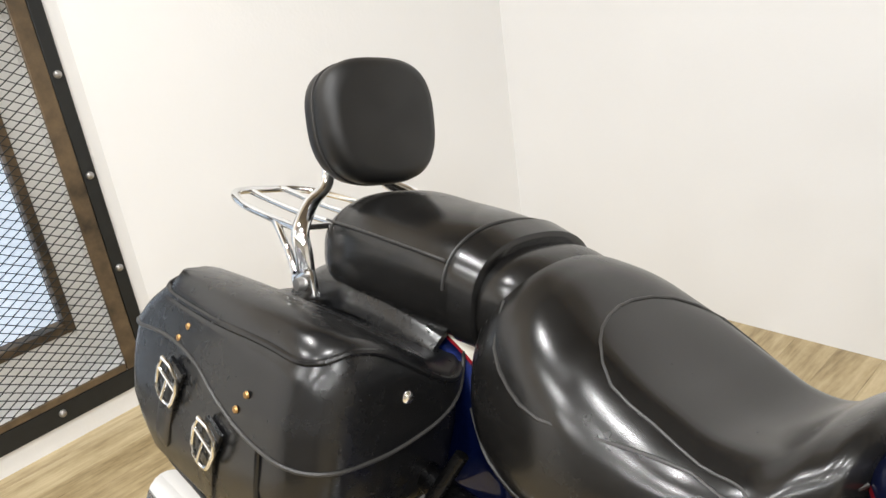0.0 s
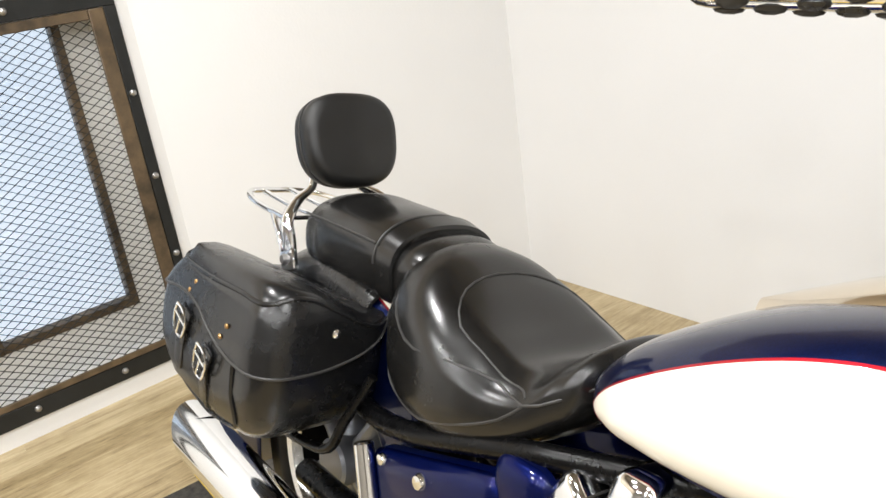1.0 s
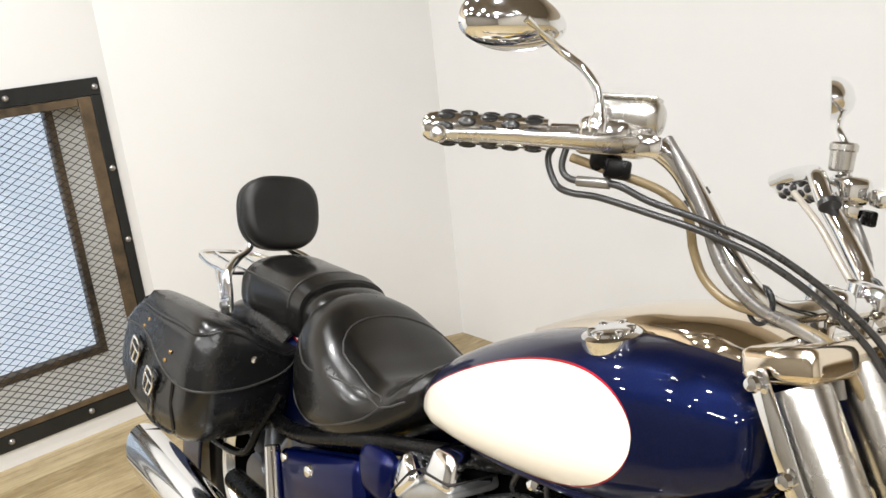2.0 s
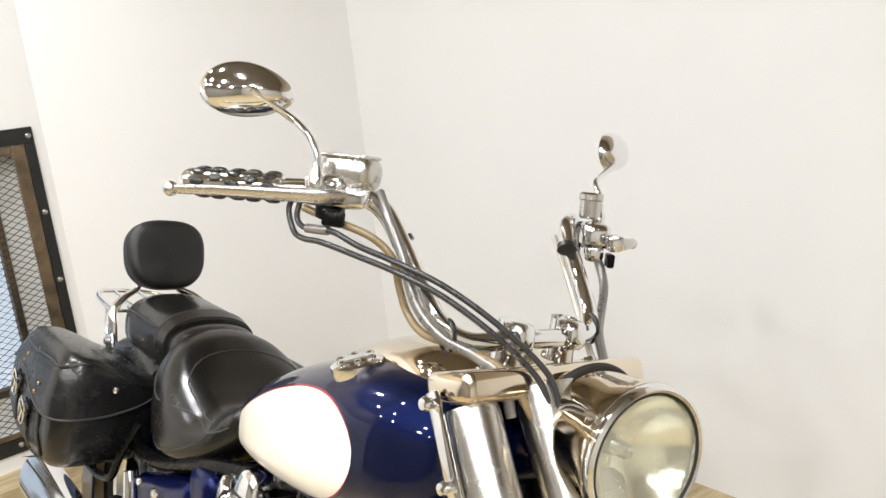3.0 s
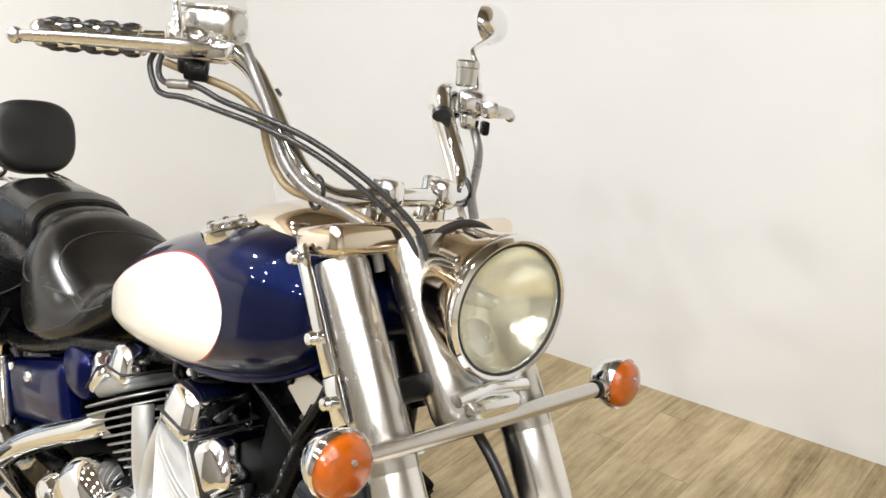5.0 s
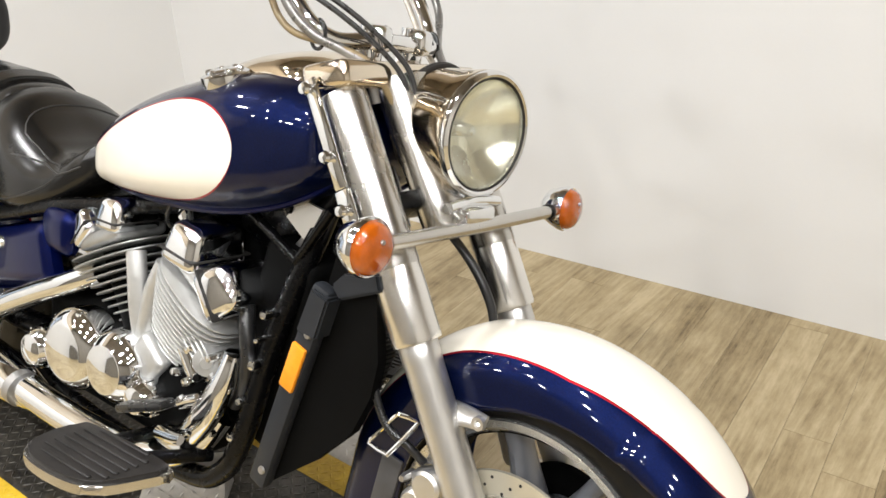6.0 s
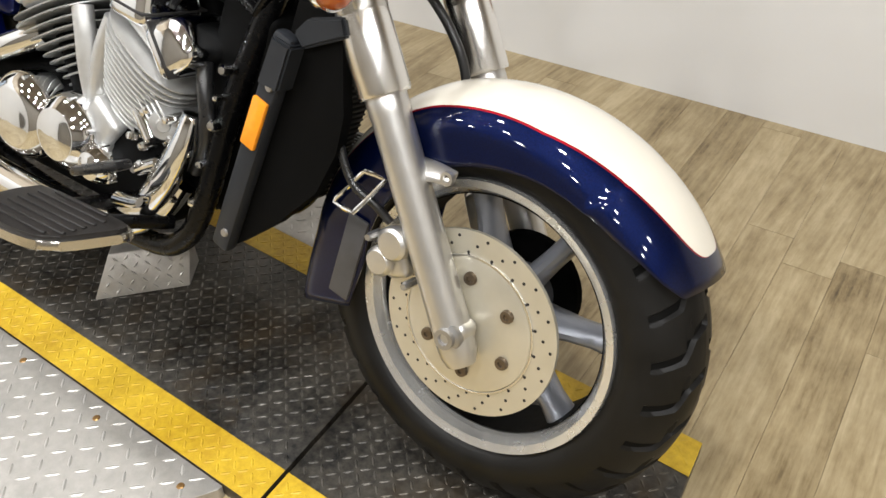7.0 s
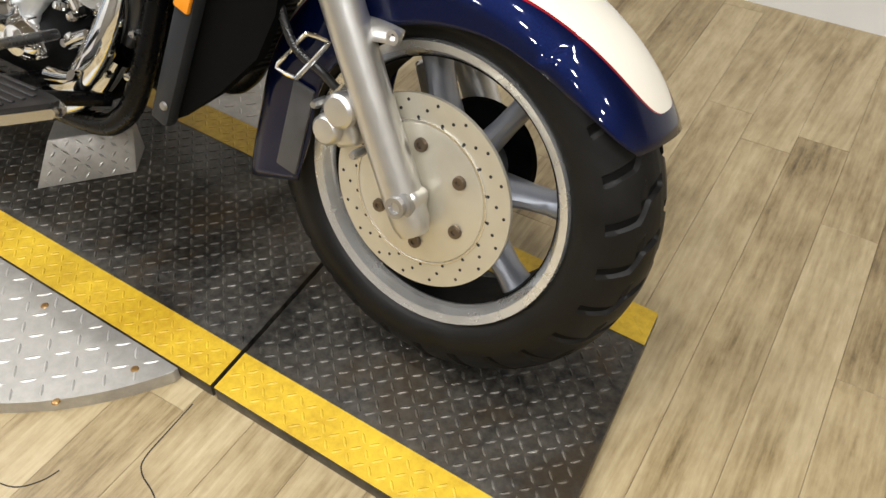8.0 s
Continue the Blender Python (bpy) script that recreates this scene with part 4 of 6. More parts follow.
HL = Vector((-0.196, 0.022, 0.873))
HDIR = Vector((1, -0.12, -0.02)).normalized()
hlm = aim(HL, HDIR) @ Matrix.Diagonal((0.97, 0.97, 0.9, 1))
hl = new("headlight")
hl.parent = bike
hl["label"] = "large round chrome headlight"
hl.empty_display_size = 0.1
part("bucket", lathe([(0.0, -0.165), (0.040, -0.162), (0.066, -0.150), (0.078, -0.132), (0.081, -0.122), (0.086, -0.120), (0.0885, -0.108), (0.088, -0.070), (0.091, -0.035), (0.0945, -0.012), (0.0945, -0.004), (0.0865, -0.005), (0.0860, -0.05), (0.078, -0.092), (0.05, -0.125), (0.0, -0.142)], hlm, 64), WARMCHROME, hl, "mirror-bright chrome bucket")
part("gasket", lathe([(0.082, -0.113), (0.0915, -0.112), (0.0940, -0.106), (0.0915, -0.099), (0.085, -0.098)], hlm, 64, None, True), DARKHOLE, hl, "black gap ring")
part("rim", lathe([(0.083, -0.004), (0.093, -0.006), (0.0955, 0.002), (0.094, 0.009), (0.089, 0.012), (0.0845, 0.010), (0.083, 0.004)], hlm, 72, None, True), CHROME, hl, "chrome rim")
part("seal", lathe([(0.0825, 0.007), (0.0850, 0.0105), (0.0843, 0.0115), (0.0815, 0.008)], hlm, 72, None, True), DARKHOLE, hl, "black seal")
part("reflector", lathe([(0.012, -0.052), (0.040, -0.043), (0.062, -0.026), (0.076, -0.009), (0.081, 0.0), (0.0825, 0.0), (0.077, -0.013), (0.062, -0.032), (0.040, -0.049), (0.012, -0.058)], hlm, 56, None, True), REFLECTOR, hl, "bright reflector bowl")
part("bulb_cap", lathe([(0.0, -0.024), (0.007, -0.025), (0.010, -0.030), (0.012, -0.060), (0.0, -0.060)], hlm, 20), CHROME, hl)
gl = bmesh.new()
lathe([(0.0, 0.022), (0.03, 0.0205), (0.055, 0.016), (0.072, 0.010), (0.082, 0.004), (0.082, 0.001), (0.072, 0.006), (0.055, 0.012), (0.03, 0.0165), (0.0, 0.018)], hlm, 56, gl)
o = part("lens", gl, FLUTED, hl, "clear fluted glass lens")
o.visible_shadow = False
part("mount", rod((-0.245, 0, 0.735), (-0.205, 0, 0.792), 0.014, 16), CHROME, hl)
part("clip", rbox(hlm @ Matrix.Translation((0.055, -0.072, -0.095)), 0.016, 0.010, 0.024, 0.003, 2), BLACKMETAL, hl)

# turn signals on their bar
sig = new("turn_signal_bar")
sig.parent = bike
sig.location = (0.014, 0.0, -0.007)
sig["label"] = "chrome bar with two orange turn signals"
part("bar", tube([(-0.188, -0.235, 0.752), (-0.186, -0.12, 0.752), (-0.186, 0, 0.751), (-0.186, 0.12, 0.752), (-0.188, 0.235, 0.752)], 0.0105, 14), SATIN, sig, "satin tube")
part("clamp_bar", tube([(-0.198, -0.062, 0.781), (-0.200, -0.03, 0.784), (-0.205, 0.0, 0.784), (-0.200, 0.03, 0.784), (-0.198, 0.062, 0.781)], 0.008, 12), CHROME, sig)
part("bracket", rbox((-0.215, 0, 0.765), 0.07, 0.075, 0.03, 0.008, 2), CHROME, sig)
for s in (-1, 1):
    m = aim((-0.194, 0.252 * s + 0.014, 0.752), (1, 0.05 * s, 0.0))
    sg = part("signal_cup", lathe([(0.0, -0.034), (0.014, -0.033), (0.027, -0.024), (0.034, -0.008), (0.0375, 0.002), (0.0385, 0.010), (0.0365, 0.014), (0.032, 0.012)], m, 40), CHROME, sig, "chrome cup")
    part("signal_lens", lathe([(0.0345, 0.010), (0.0335, 0.018), (0.029, 0.025), (0.020, 0.0295), (0.010, 0.031), (0.0, 0.0315), (0.0, 0.012)], m, 40), ORANGE, sg, "ribbed orange lens")
    part("screw", lathe([(0.0, 0.0335), (0.003, 0.0335), (0.0035, 0.030)], m @ Matrix.Translation((0.0, 0.012, 0)), 8), BOLT, sg)
    part("band", rod((-0.187, 0.205 * s, 0.752), (-0.187, 0.212 * s, 0.752), 0.0125, 16), BLACKMETAL, sig)

# docking bracket on each leg
for s in (-1, 1):
    bk = new("dock_bracket")
    bk.parent = bike
    bk["label"] = "chrome bracket with round bosses beside the fork"
    side = Vector((0, 0.165 * s, 0))
    back = Vector((-0.010, 0, -0.012))
    for k0, k1, w_ in ((0.80, 1.02, 0.022), (0.72, 0.80, 0.028)):
        a, b2 = FLOW + FD * (FL * k0) + side + back, FLOW + FD * (FL * k1) + side + back
        mid_ = (a + b2) / 2
        part("plate", rbox(Matrix.Translation(mid_) @ Matrix.Rotation(-math.atan2(-FD.x, FD.z), 4, 'Y'), w_, 0.007, (b2 - a).length, 0.003, 2), CHROME, bk)
    for k in (1.00, 0.865, 0.76):
        p = FLOW + FD * (FL * k) + side + back
        part("boss", lathe([(0.0, 0.020), (0.007, 0.019), (0.0095, 0.014), (0.0070, 0.008), (0.0070, 0.0)], aim(p, (0, s, 0)), 16), CHROME, bk)

# ---- handlebar with its controls ----
hbm = new("handlebar")
hbm.parent = bike
hbm["label"] = "wide chrome handlebar with studded grips"
BAR = [(-0.352, 0.0, 0.984), (-0.358, 0.055, 0.984), (-0.378, 0.105, 0.980), (-0.402, 0.135, 1.000), (-0.437, 0.147, 1.045), (-0.468, 0.156, 1.090), (-0.498, 0.168, 1.128), (-0.532, 0.192, 1.146), (-0.580, 0.228, 1.146), (-0.630, 0.266, 1.143), (-0.700, 0.322, 1.1405)]
BAR_L = [(-0.352, 0.0, 0.984), (-0.358, 0.055, 0.984), (-0.378, 0.105, 0.980), (-0.402, 0.138, 1.000), (-0.445, 0.155, 1.050), (-0.490, 0.175, 1.095), (-0.512, 0.190, 1.122), (-0.535, 0.222, 1.130), (-0.572, 0.262, 1.128), (-0.615, 0.302, 1.122), (-0.664, 0.350, 1.112)]
full = [(x, -y, z) for x, y, z in reversed(BAR[1:])] + BAR_L
part("bar", tube(full, 0.0128, 18, 7), CHROME, hbm, "bent chrome tube")
for s in (-1, 1):
    part("riser", lathe([(0.022, 0.0), (0.021, 0.02), (0.0175, 0.045), (0.0185, 0.056)], aim((-0.372, 0.047 * s, 0.952), (0.12, 0, 1)), 24), CHROME, hbm)
    part("riser_cap", rbox(Matrix.Translation((-0.356, 0.047 * s, 0.988)), 0.046, 0.034, 0.040, 0.012, 3), CHROME, hbm)
    # the left controls sit a little further out and forward than the right ones
    DX, DY, DZ = (0.0, 0.0, 0.0) if s < 0 else (0.078, 0.006, -0.036)
    K = lambda x, y, z: (x + DX, y * s + DY, z + DZ)
    gd = Vector((-0.105, 0.085 * s, 0.005)).normalized()
    g0, g1 = Vector(K(-0.612, 0.252, 1.1430)), Vector(K(-0.715, 0.334, 1.1400))
    grip = part("grip", lathe([(0.0, -0.006), (0.012, -0.005), (0.0185, 0.0), (0.0185, (g1 - g0).length - 0.004), (0.0185, (g1 - g0).length), (0.0170, (g1 - g0).length + 0.008), (0.013, (g1 - g0).length + 0.014), (0.0, (g1 - g0).length + 0.015)], aim(g0, g1 - g0), 26), CHROME, hbm, "chrome grip with rubber studs")
    gm = aim(g0, g1 - g0)
    for ring in range(5):
        for k in range(7):
            a = 2 * math.pi * (k + 0.5 * (ring % 2)) / 7
            bmp = bmesh.new()
            bmesh.ops.create_uvsphere(bmp, u_segments=8, v_segments=5, radius=1.0)
            for v in bmp.verts:
                v.co = Vector((v.co.x * 0.0042, v.co.y * 0.0068, v.co.z * 0.0112))
            bmp.transform(gm @ Matrix.Rotation(a, 4, 'Z') @ Matrix.Translation((0.0183, 0, 0.016 + ring * 0.0255)))
            part("stud", bmp, HOSE, grip)
    # lever, perch and its fluid box
    perch = part("perch", rbox(aim(K(-0.560, 0.215, 1.148), gd, 0), 0.044, 0.040, 0.060, 0.012, 3), CHROME, hbm)
    part("lever", tube([K(-0.515, 0.205, 1.140), K(-0.522, 0.245, 1.138), K(-0.548, 0.292, 1.137), K(-0.588, 0.345, 1.135), K(-0.626, 0.392, 1.131)], [0.011, 0.012, 0.010, 0.0085, 0.007], 12, 6, None, 0.62), SATIN, hbm, "polished lever blade")
    bl = bmesh.new()
    bmesh.ops.create_uvsphere(bl, u_segments=16, v_segments=10, radius=0.0095)
    bl.transform(Matrix.Translation(K(-0.630, 0.397, 1.131)))
    part("lever_ball", bl, SATIN, hbm)
    part("lever_pivot", rbox(aim(K(-0.508, 0.203, 1.141), gd), 0.026, 0.026, 0.030, 0.007, 2), CHROME, hbm)
    sw = part("switch_housing", rbox(aim(K(-0.556, 0.212, 1.121), gd), 0.030, 0.028, 0.036, 0.009, 3), BLACKMETAL if s < 0 else CHROME, hbm, "switch housing")
    part("switch_lever", rbox(aim(K(-0.530, 0.222, 1.112), gd), 0.012, 0.022, 0.030, 0.004, 2), BLACKMETAL, sw)
    part("button", lathe([(0.0, 0.010), (0.006, 0.009), (0.007, 0.0)], aim(K(-0.575, 0.202, 1.124), (-0.6, -0.7 * s, 0)), 12), AMBER if s < 0 else BLACKMETAL, sw)
rt = Vector((-0.105, -0.085, 0)).normalized()
rm = Matrix.Translation((-0.549, -0.193, 1.170)) @ Matrix.Rotation(radians(28), 4, 'Z')
res = part("fluid_reservoir", rbox(rm @ Matrix.Translation((0.003, 0, 0)), 0.076, 0.052, 0.048, 0.019, 4, None, 1.06), SATIN, hbm, "brushed steel brake fluid reservoir")
part("reservoir_lid", rbox(rm @ Matrix.Translation((0, 0, 0.0225)), 0.070, 0.046, 0.005, 0.0022, 2), SATIN, res)
part("reservoir_base", rbox(rm @ Matrix.Translation((-0.012, -0.01, -0.032)), 0.075, 0.05, 0.026, 0.008, 2), SATIN, res)
lm = aim((-0.500, 0.225, 1.128), (0, 0, 1))
res2 = part("clutch_reservoir", lathe([(0.0, 0.008), (0.014, 0.008), (0.0165, 0.011), (0.0172, 0.036), (0.019, 0.038), (0.019, 0.046), (0.016, 0.049), (0.0, 0.049)], lm, 28), SATIN, hbm, "round brushed clutch fluid reservoir")

# mirrors
for s in (-1, 1):
    mr = new("mirror")
    mr.parent = bike
    mr["label"] = "teardrop chrome mirror on a bent stem"
    mr.empty_display_size = 0.05
    if s < 0:
        foot, top, mc, yaw = Vector((-0.550, -0.240, 1.150)), Vector((-0.600, -0.262, 1.238)), (-0.640, -0.300, 1.262), -32
        hold = Vector((-0.606, -0.312, 1.264))
    else:
        foot, top, mc, yaw = Vector((-0.508, 0.256, 1.128)), Vector((-0.565, 0.338, 1.222)), (-0.600, 0.366, 1.247), 27
        hold = Vector((-0.573, 0.380, 1.250))
    part("stem_foot", lathe([(0.011, 0.0), (0.011, 0.014), (0.007, 0.020), (0.0065, 0.032)], aim(foot, (0, 0, 1)), 18), CHROME, mr)
    part("stem", tube([foot + Vector((0, 0, 0.02)), foot + Vector((-0.004, 0.002 * s, 0.045)), foot + Vector((-0.022, 0.009 * s, 0.068)), top, hold], 0.0048, 12), CHROME, mr, "bent chrome stem")
    cm = Matrix.Translation(mc) @ Matrix.Rotation(radians(yaw), 4, 'Z') @ Matrix.Rotation(radians(-8), 4, 'Y')
    sh = bmesh.new()
    rg = []
    for k in range(11):
        t = k / 10
        ring = []
        sc = math.sqrt(max(0.0, 1 - t ** 2.2)) if t < 1 else 0.03
        for j in range(40):
            a = 2 * math.pi * j / 40
            yy = 0.062 * math.cos(a)
            zz = (0.034 + 0.006 * math.cos(a) * s) * math.sin(a) + 0.005 * math.sin(a) ** 2
            ring.append(sh.verts.new(cm @ Vector((0.036 * t, yy * max(sc, 0.03), zz * max(sc, 0.03)))))
        rg.append(ring)
    skin(sh, rg)
    part("shell", sh, CHROME, mr, "bright chrome shell")
    gl2 = bmesh.new()
    ring = [gl2.verts.new(cm @ Vector((-0.0016, 0.057 * math.cos(a), (0.030 + 0.005 * math.cos(a) * s) * math.sin(a)))) for a in [2 * math.pi * j / 40 for j in range(40)]]
    ring2 = [gl2.verts.new(cm @ Vector((-0.0004, 0.059 * math.cos(a), (0.032 + 0.005 * math.cos(a) * s) * math.sin(a)))) for a in [2 * math.pi * j / 40 for j in range(40)]]
    skin(gl2, [ring, ring2])
    part("mirror_glass", gl2, CHROME, mr, "mirror glass facing back")

# cables
def cable(pts, r, mat, label):
    return part("cable", tube(pts, r, 10, 8), mat, hbm, label)


cable([(-0.612, -0.228, 1.142), (-0.622, -0.237, 1.118), (-0.606, -0.236, 1.088), (-0.582, -0.234, 1.080), (-0.548, -0.226, 1.079), (-0.492, -0.203, 1.068), (-0.440, -0.180, 1.056), (-0.385, -0.146, 1.034), (-0.335, -0.100, 0.994), (-0.300, -0.060, 0.950), (-0.285, -0.045, 0.91)], 0.0040, CABLEGREY, "black throttle cable")
cable([(-0.598, -0.230, 1.140), (-0.600, -0.236, 1.112), (-0.592, -0.235, 1.098), (-0.570, -0.232, 1.094), (-0.530, -0.222, 1.095), (-0.495, -0.203, 1.081), (-0.440, -0.178, 1.067), (-0.385, -0.142, 1.045), (-0.332, -0.094, 1.004), (-0.292, -0.050, 0.955), (-0.278, -0.038, 0.91)], 0.0040, CABLEGREY, "black throttle cable")
part("cable_ferrule", rod((-0.577, -0.2328, 1.0942), (-0.536, -0.2240, 1.0954), 0.0062, 14, None, None, 0.001), GREYHOSE, hbm, "grey steel cable end")
cable([(-0.590, -0.232, 1.120), (-0.545, -0.216, 1.109), (-0.497, -0.186, 1.094), (-0.472, -0.166, 1.070), (-0.464, -0.156, 1.032), (-0.448, -0.151, 1.002), (-0.418, -0.146, 0.983), (-0.377, -0.125, 0.974), (-0.330, -0.090, 0.955), (-0.30, -0.06, 0.90)], 0.0052, CLEARHOSE, "yellowed clear-sleeved hose")
cable([(-0.508, -0.170, 1.150), (-0.480, -0.172, 1.120), (-0.452, -0.165, 1.075), (-0.425, -0.158, 1.020), (-0.392, -0.140, 0.985), (-0.360, -0.112, 0.968), (-0.330, -0.092, 0.948), (-0.315, -0.082, 0.90)], 0.0070, GREYHOSE, "braided brake hose")
cable([(-0.515, 0.222, 1.118), (-0.482, 0.226, 1.085), (-0.448, 0.216, 1.040), (-0.415, 0.178, 1.000), (-0.385, 0.142, 0.980), (-0.345, 0.110, 0.955), (-0.300, 0.075, 0.93), (-0.285, 0.06, 0.90)], 0.0070, GREYHOSE, "braided clutch hose")
cable([(-0.552, 0.205, 1.100), (-0.49, 0.170, 1.060), (-0.44, 0.150, 1.01), (-0.40, 0.128, 0.978), (-0.35, 0.095, 0.95), (-0.30, 0.06, 0.92)], 0.0050, PALEHOSE, "clear-sleeved switch wire")
for s in (-1, 1):
    part("cable_tie", tube([(-0.391 + 0.014 * math.cos(a), 0.130 * s, 0.985 + 0.020 * math.sin(a)) for a in [2 * math.pi * j / 10 for j in range(10)]], 0.0028, 8, 3, None, 1.0, True), HOSE, hbm, "black plastic tie")
    part("cable_tie", rod((-0.470, 0.150 * s, 1.088), (-0.474, 0.153 * s, 1.094), 0.0150, 16), HOSE, hbm, "black plastic band")
part("cable", tube([(-0.262, 0.02, 0.735), (-0.225, 0.02, 0.712), (-0.178, 0.02, 0.672), (-0.145, 0.025, 0.62), (-0.135, 0.03, 0.56)], 0.007, 10), HOSE, bike, "black speedometer cable")

# ---- tank ----
TX = [-0.990, -0.965, -0.920, -0.860, -0.790, -0.690, -0.580, -0.490, -0.410, -0.362, -0.336]
thw = spline(TX, [0.040, 0.100, 0.140, 0.163, 0.178, 0.191, 0.196, 0.190, 0.168, 0.128, 0.060])
ttop = spline(TX, [0.702, 0.735, 0.779, 0.817, 0.852, 0.888, 0.915, 0.927, 0.916, 0.890, 0.860])
tbot = spline(TX, [0.690, 0.670, 0.664, 0.663, 0.664, 0.671, 0.684, 0.705, 0.738, 0.775, 0.815])


def super_ring(x, hw_, zt, zb, n, p_top, p_bot, split=0.45):
    out, zc = [], zb + (zt - zb) * split
    for j in range(n):
        a = 2 * math.pi * j / n
        ca, sa = math.cos(a), math.sin(a)
        p = p_top if sa >= 0 else p_bot
        y = hw_ * math.copysign(abs(ca) ** (2 / p), ca)
        z = zc + ((zt - zc) if sa >= 0 else (zc - zb)) * math.copysign(abs(sa) ** (2 / p), sa)
        out.append((x, y, z))
    return out


def loft_x(x0, x1, n, f, m=64):
    bm_ = bmesh.new()
    rings_ = [[bm_.verts.new(p) for p in f(x0 + (x1 - x0) * i / n, m)] for i in range(n + 1)]
    skin(bm_, rings_)
    return bm_


tank = part("fuel_tank", loft_x(TX[0], TX[-1], 60, lambda x, m: super_ring(x, thw(x), ttop(x), tbot(x), m, 3.2, 3.2)), TANKPAINT, bike, "teardrop fuel tank in dark blue with cream flanks", 70)
trim = bmesh.new()
for s in (-1, 1):
    tube([(x, s * (thw(x) * 0.70), tbot(x) + 0.009) for x in np.linspace(-0.95, -0.348, 18)], 0.0058, 8, 3, trim)
part("lower_trim", trim, BLUE, tank, "rolled lower seam")
con = bmesh.new()
chw = spline([-0.83, -0.77, -0.66, -0.54, -0.44, -0.40], [0.015, 0.055, 0.090, 0.110, 0.112, 0.095])
ctop = spline([-0.83, -0.77, -0.66, -0.54, -0.44, -0.40], [0.846, 0.874, 0.920, 0.953, 0.957, 0.944])
rings = []
for i in range(31):
    x = -0.83 + 0.43 * i / 30
    rings.append([con.verts.new(p) for p in super_ring(x, chw(x), ctop(x), ctop(x) - 0.06, 36, 2.2, 2.0, 0.3)])
skin(con, rings)
console = part("console", con, WARMCHROME, tank, "chrome instrument console")
for s in (-1, 1):
    cpm = aim((-0.577, 0.136 * s, 0.9105), (-0.13, 0.26 * s, 1))
    cp = part("filler_cap", lathe([(0.0365, -0.022), (0.038, -0.010), (0.038, -0.001), (0.032, 0.002), (0.028, 0.002), (0.027, 0.005), (0.022, 0.007), (0.0, 0.0075)], cpm, 36), CHROME, tank, "round chrome filler cap")
    for k in range(6):
        a = 2 * math.pi * k / 6
        part("cap_lobe", rbox(cpm @ Matrix.Rotation(a, 4, 'Z') @ Matrix.Translation((0.024, 0, 0.004)), 0.012, 0.010, 0.009, 0.003, 2), CHROME, cp)

# ---- seats ----
SX = [-1.4225, -1.3992, -1.362, -1.3062, -1.2318, -1.1481, -1.0923, -1.0458, -1.0086, -0.9761, -0.9575]
shw = spline(SX, [0.0504, 0.0941, 0.1292, 0.1566, 0.1746, 0.172, 0.1601, 0.1472, 0.1316, 0.1067, 0.0598])
stop = spline(SX, [0.7068, 0.7526, 0.7896, 0.7972, 0.77, 0.7297, 0.7068, 0.71, 0.7373, 0.7504, 0.7308])
sbot = spline(SX, [0.640, 0.600, 0.570, 0.545, 0.542, 0.556, 0.578, 0.600, 0.625, 0.655, 0.682])
sdish = spline([-1.4225, -1.362, -1.2691, -1.1481, -1.083, -1.0272, -0.9575], [0.0, 0.0, 0.010, 0.018, 0.014, 0.003, 0.0])


def seat_ring(x, m):
    out = []
    for (px, y, z) in super_ring(x, shw(x), stop(x), sbot(x), m, 2.25, 3.4, 0.42):
        if z > sbot(x) + (stop(x) - sbot(x)) * 0.42:
            z -= sdish(x) * max(0.0, 1 - (y / (0.62 * shw(x))) ** 2)
        out.append((px, y, z))
    return out


def seat_at(x, ang):
    """A place on the rider's seat: ang in degrees, 90 the middle of the top, 180 the right flank."""
    m = 180
    return Vector(seat_ring(x, m)[int(round(ang / 360 * m)) % m])


seat = part("rider_seat", loft_x(SX[0], SX[-1], 70, seat_ring, 90), LEATHER, bike, "wide bucket rider seat in black leather", 75)


def seam(pts, parent, r=0.0021):
    return part("piping", tube(pts, r, 6, 2), PIPING, parent, "stitched seam piping")


def seat_flank(x, z):
    """The place at a height on the seat's right flank."""
    ring = [p for p in seat_ring(x, 240) if p[1] < -0.3 * shw(x)]
    return Vector(min(ring, key=lambda p: abs(p[2] - z)))


tear = [(-1.0430, 160), (-1.0500, 151), (-1.0650, 146), (-1.0923, 142), (-1.1420, 137), (-1.1900, 134), (-1.2260, 122), (-1.2450, 107), (-1.2523, 92), (-1.2430, 72), (-1.2086, 52), (-1.1481, 36), (-1.0830, 24), (-1.0272, 12)]
seam([seat_at(x, a) + Vector((0, 0, 0.0003)) for x, a in tear], seat, 0.0017)
for rows_ in ([(-1.352, 0.756), (-1.330, 0.718), (-1.290, 0.690), (-1.240, 0.680), (-1.160, 0.682), (-1.095, 0.676), (-1.042, 0.664), (-0.998, 0.685), (-0.970, 0.704)], [(-1.3806, 0.625), (-1.3341, 0.604), (-1.2979, 0.592), (-1.2411, 0.582), (-1.1900, 0.590), (-1.1200, 0.613), (-1.0700, 0.638), (-1.0420, 0.662)]):
    right = [seat_flank(x, z) for x, z in rows_]
    seam(right, seat)
    seam([Vector((p.x, -p.y, p.z)) for p in right], seat)

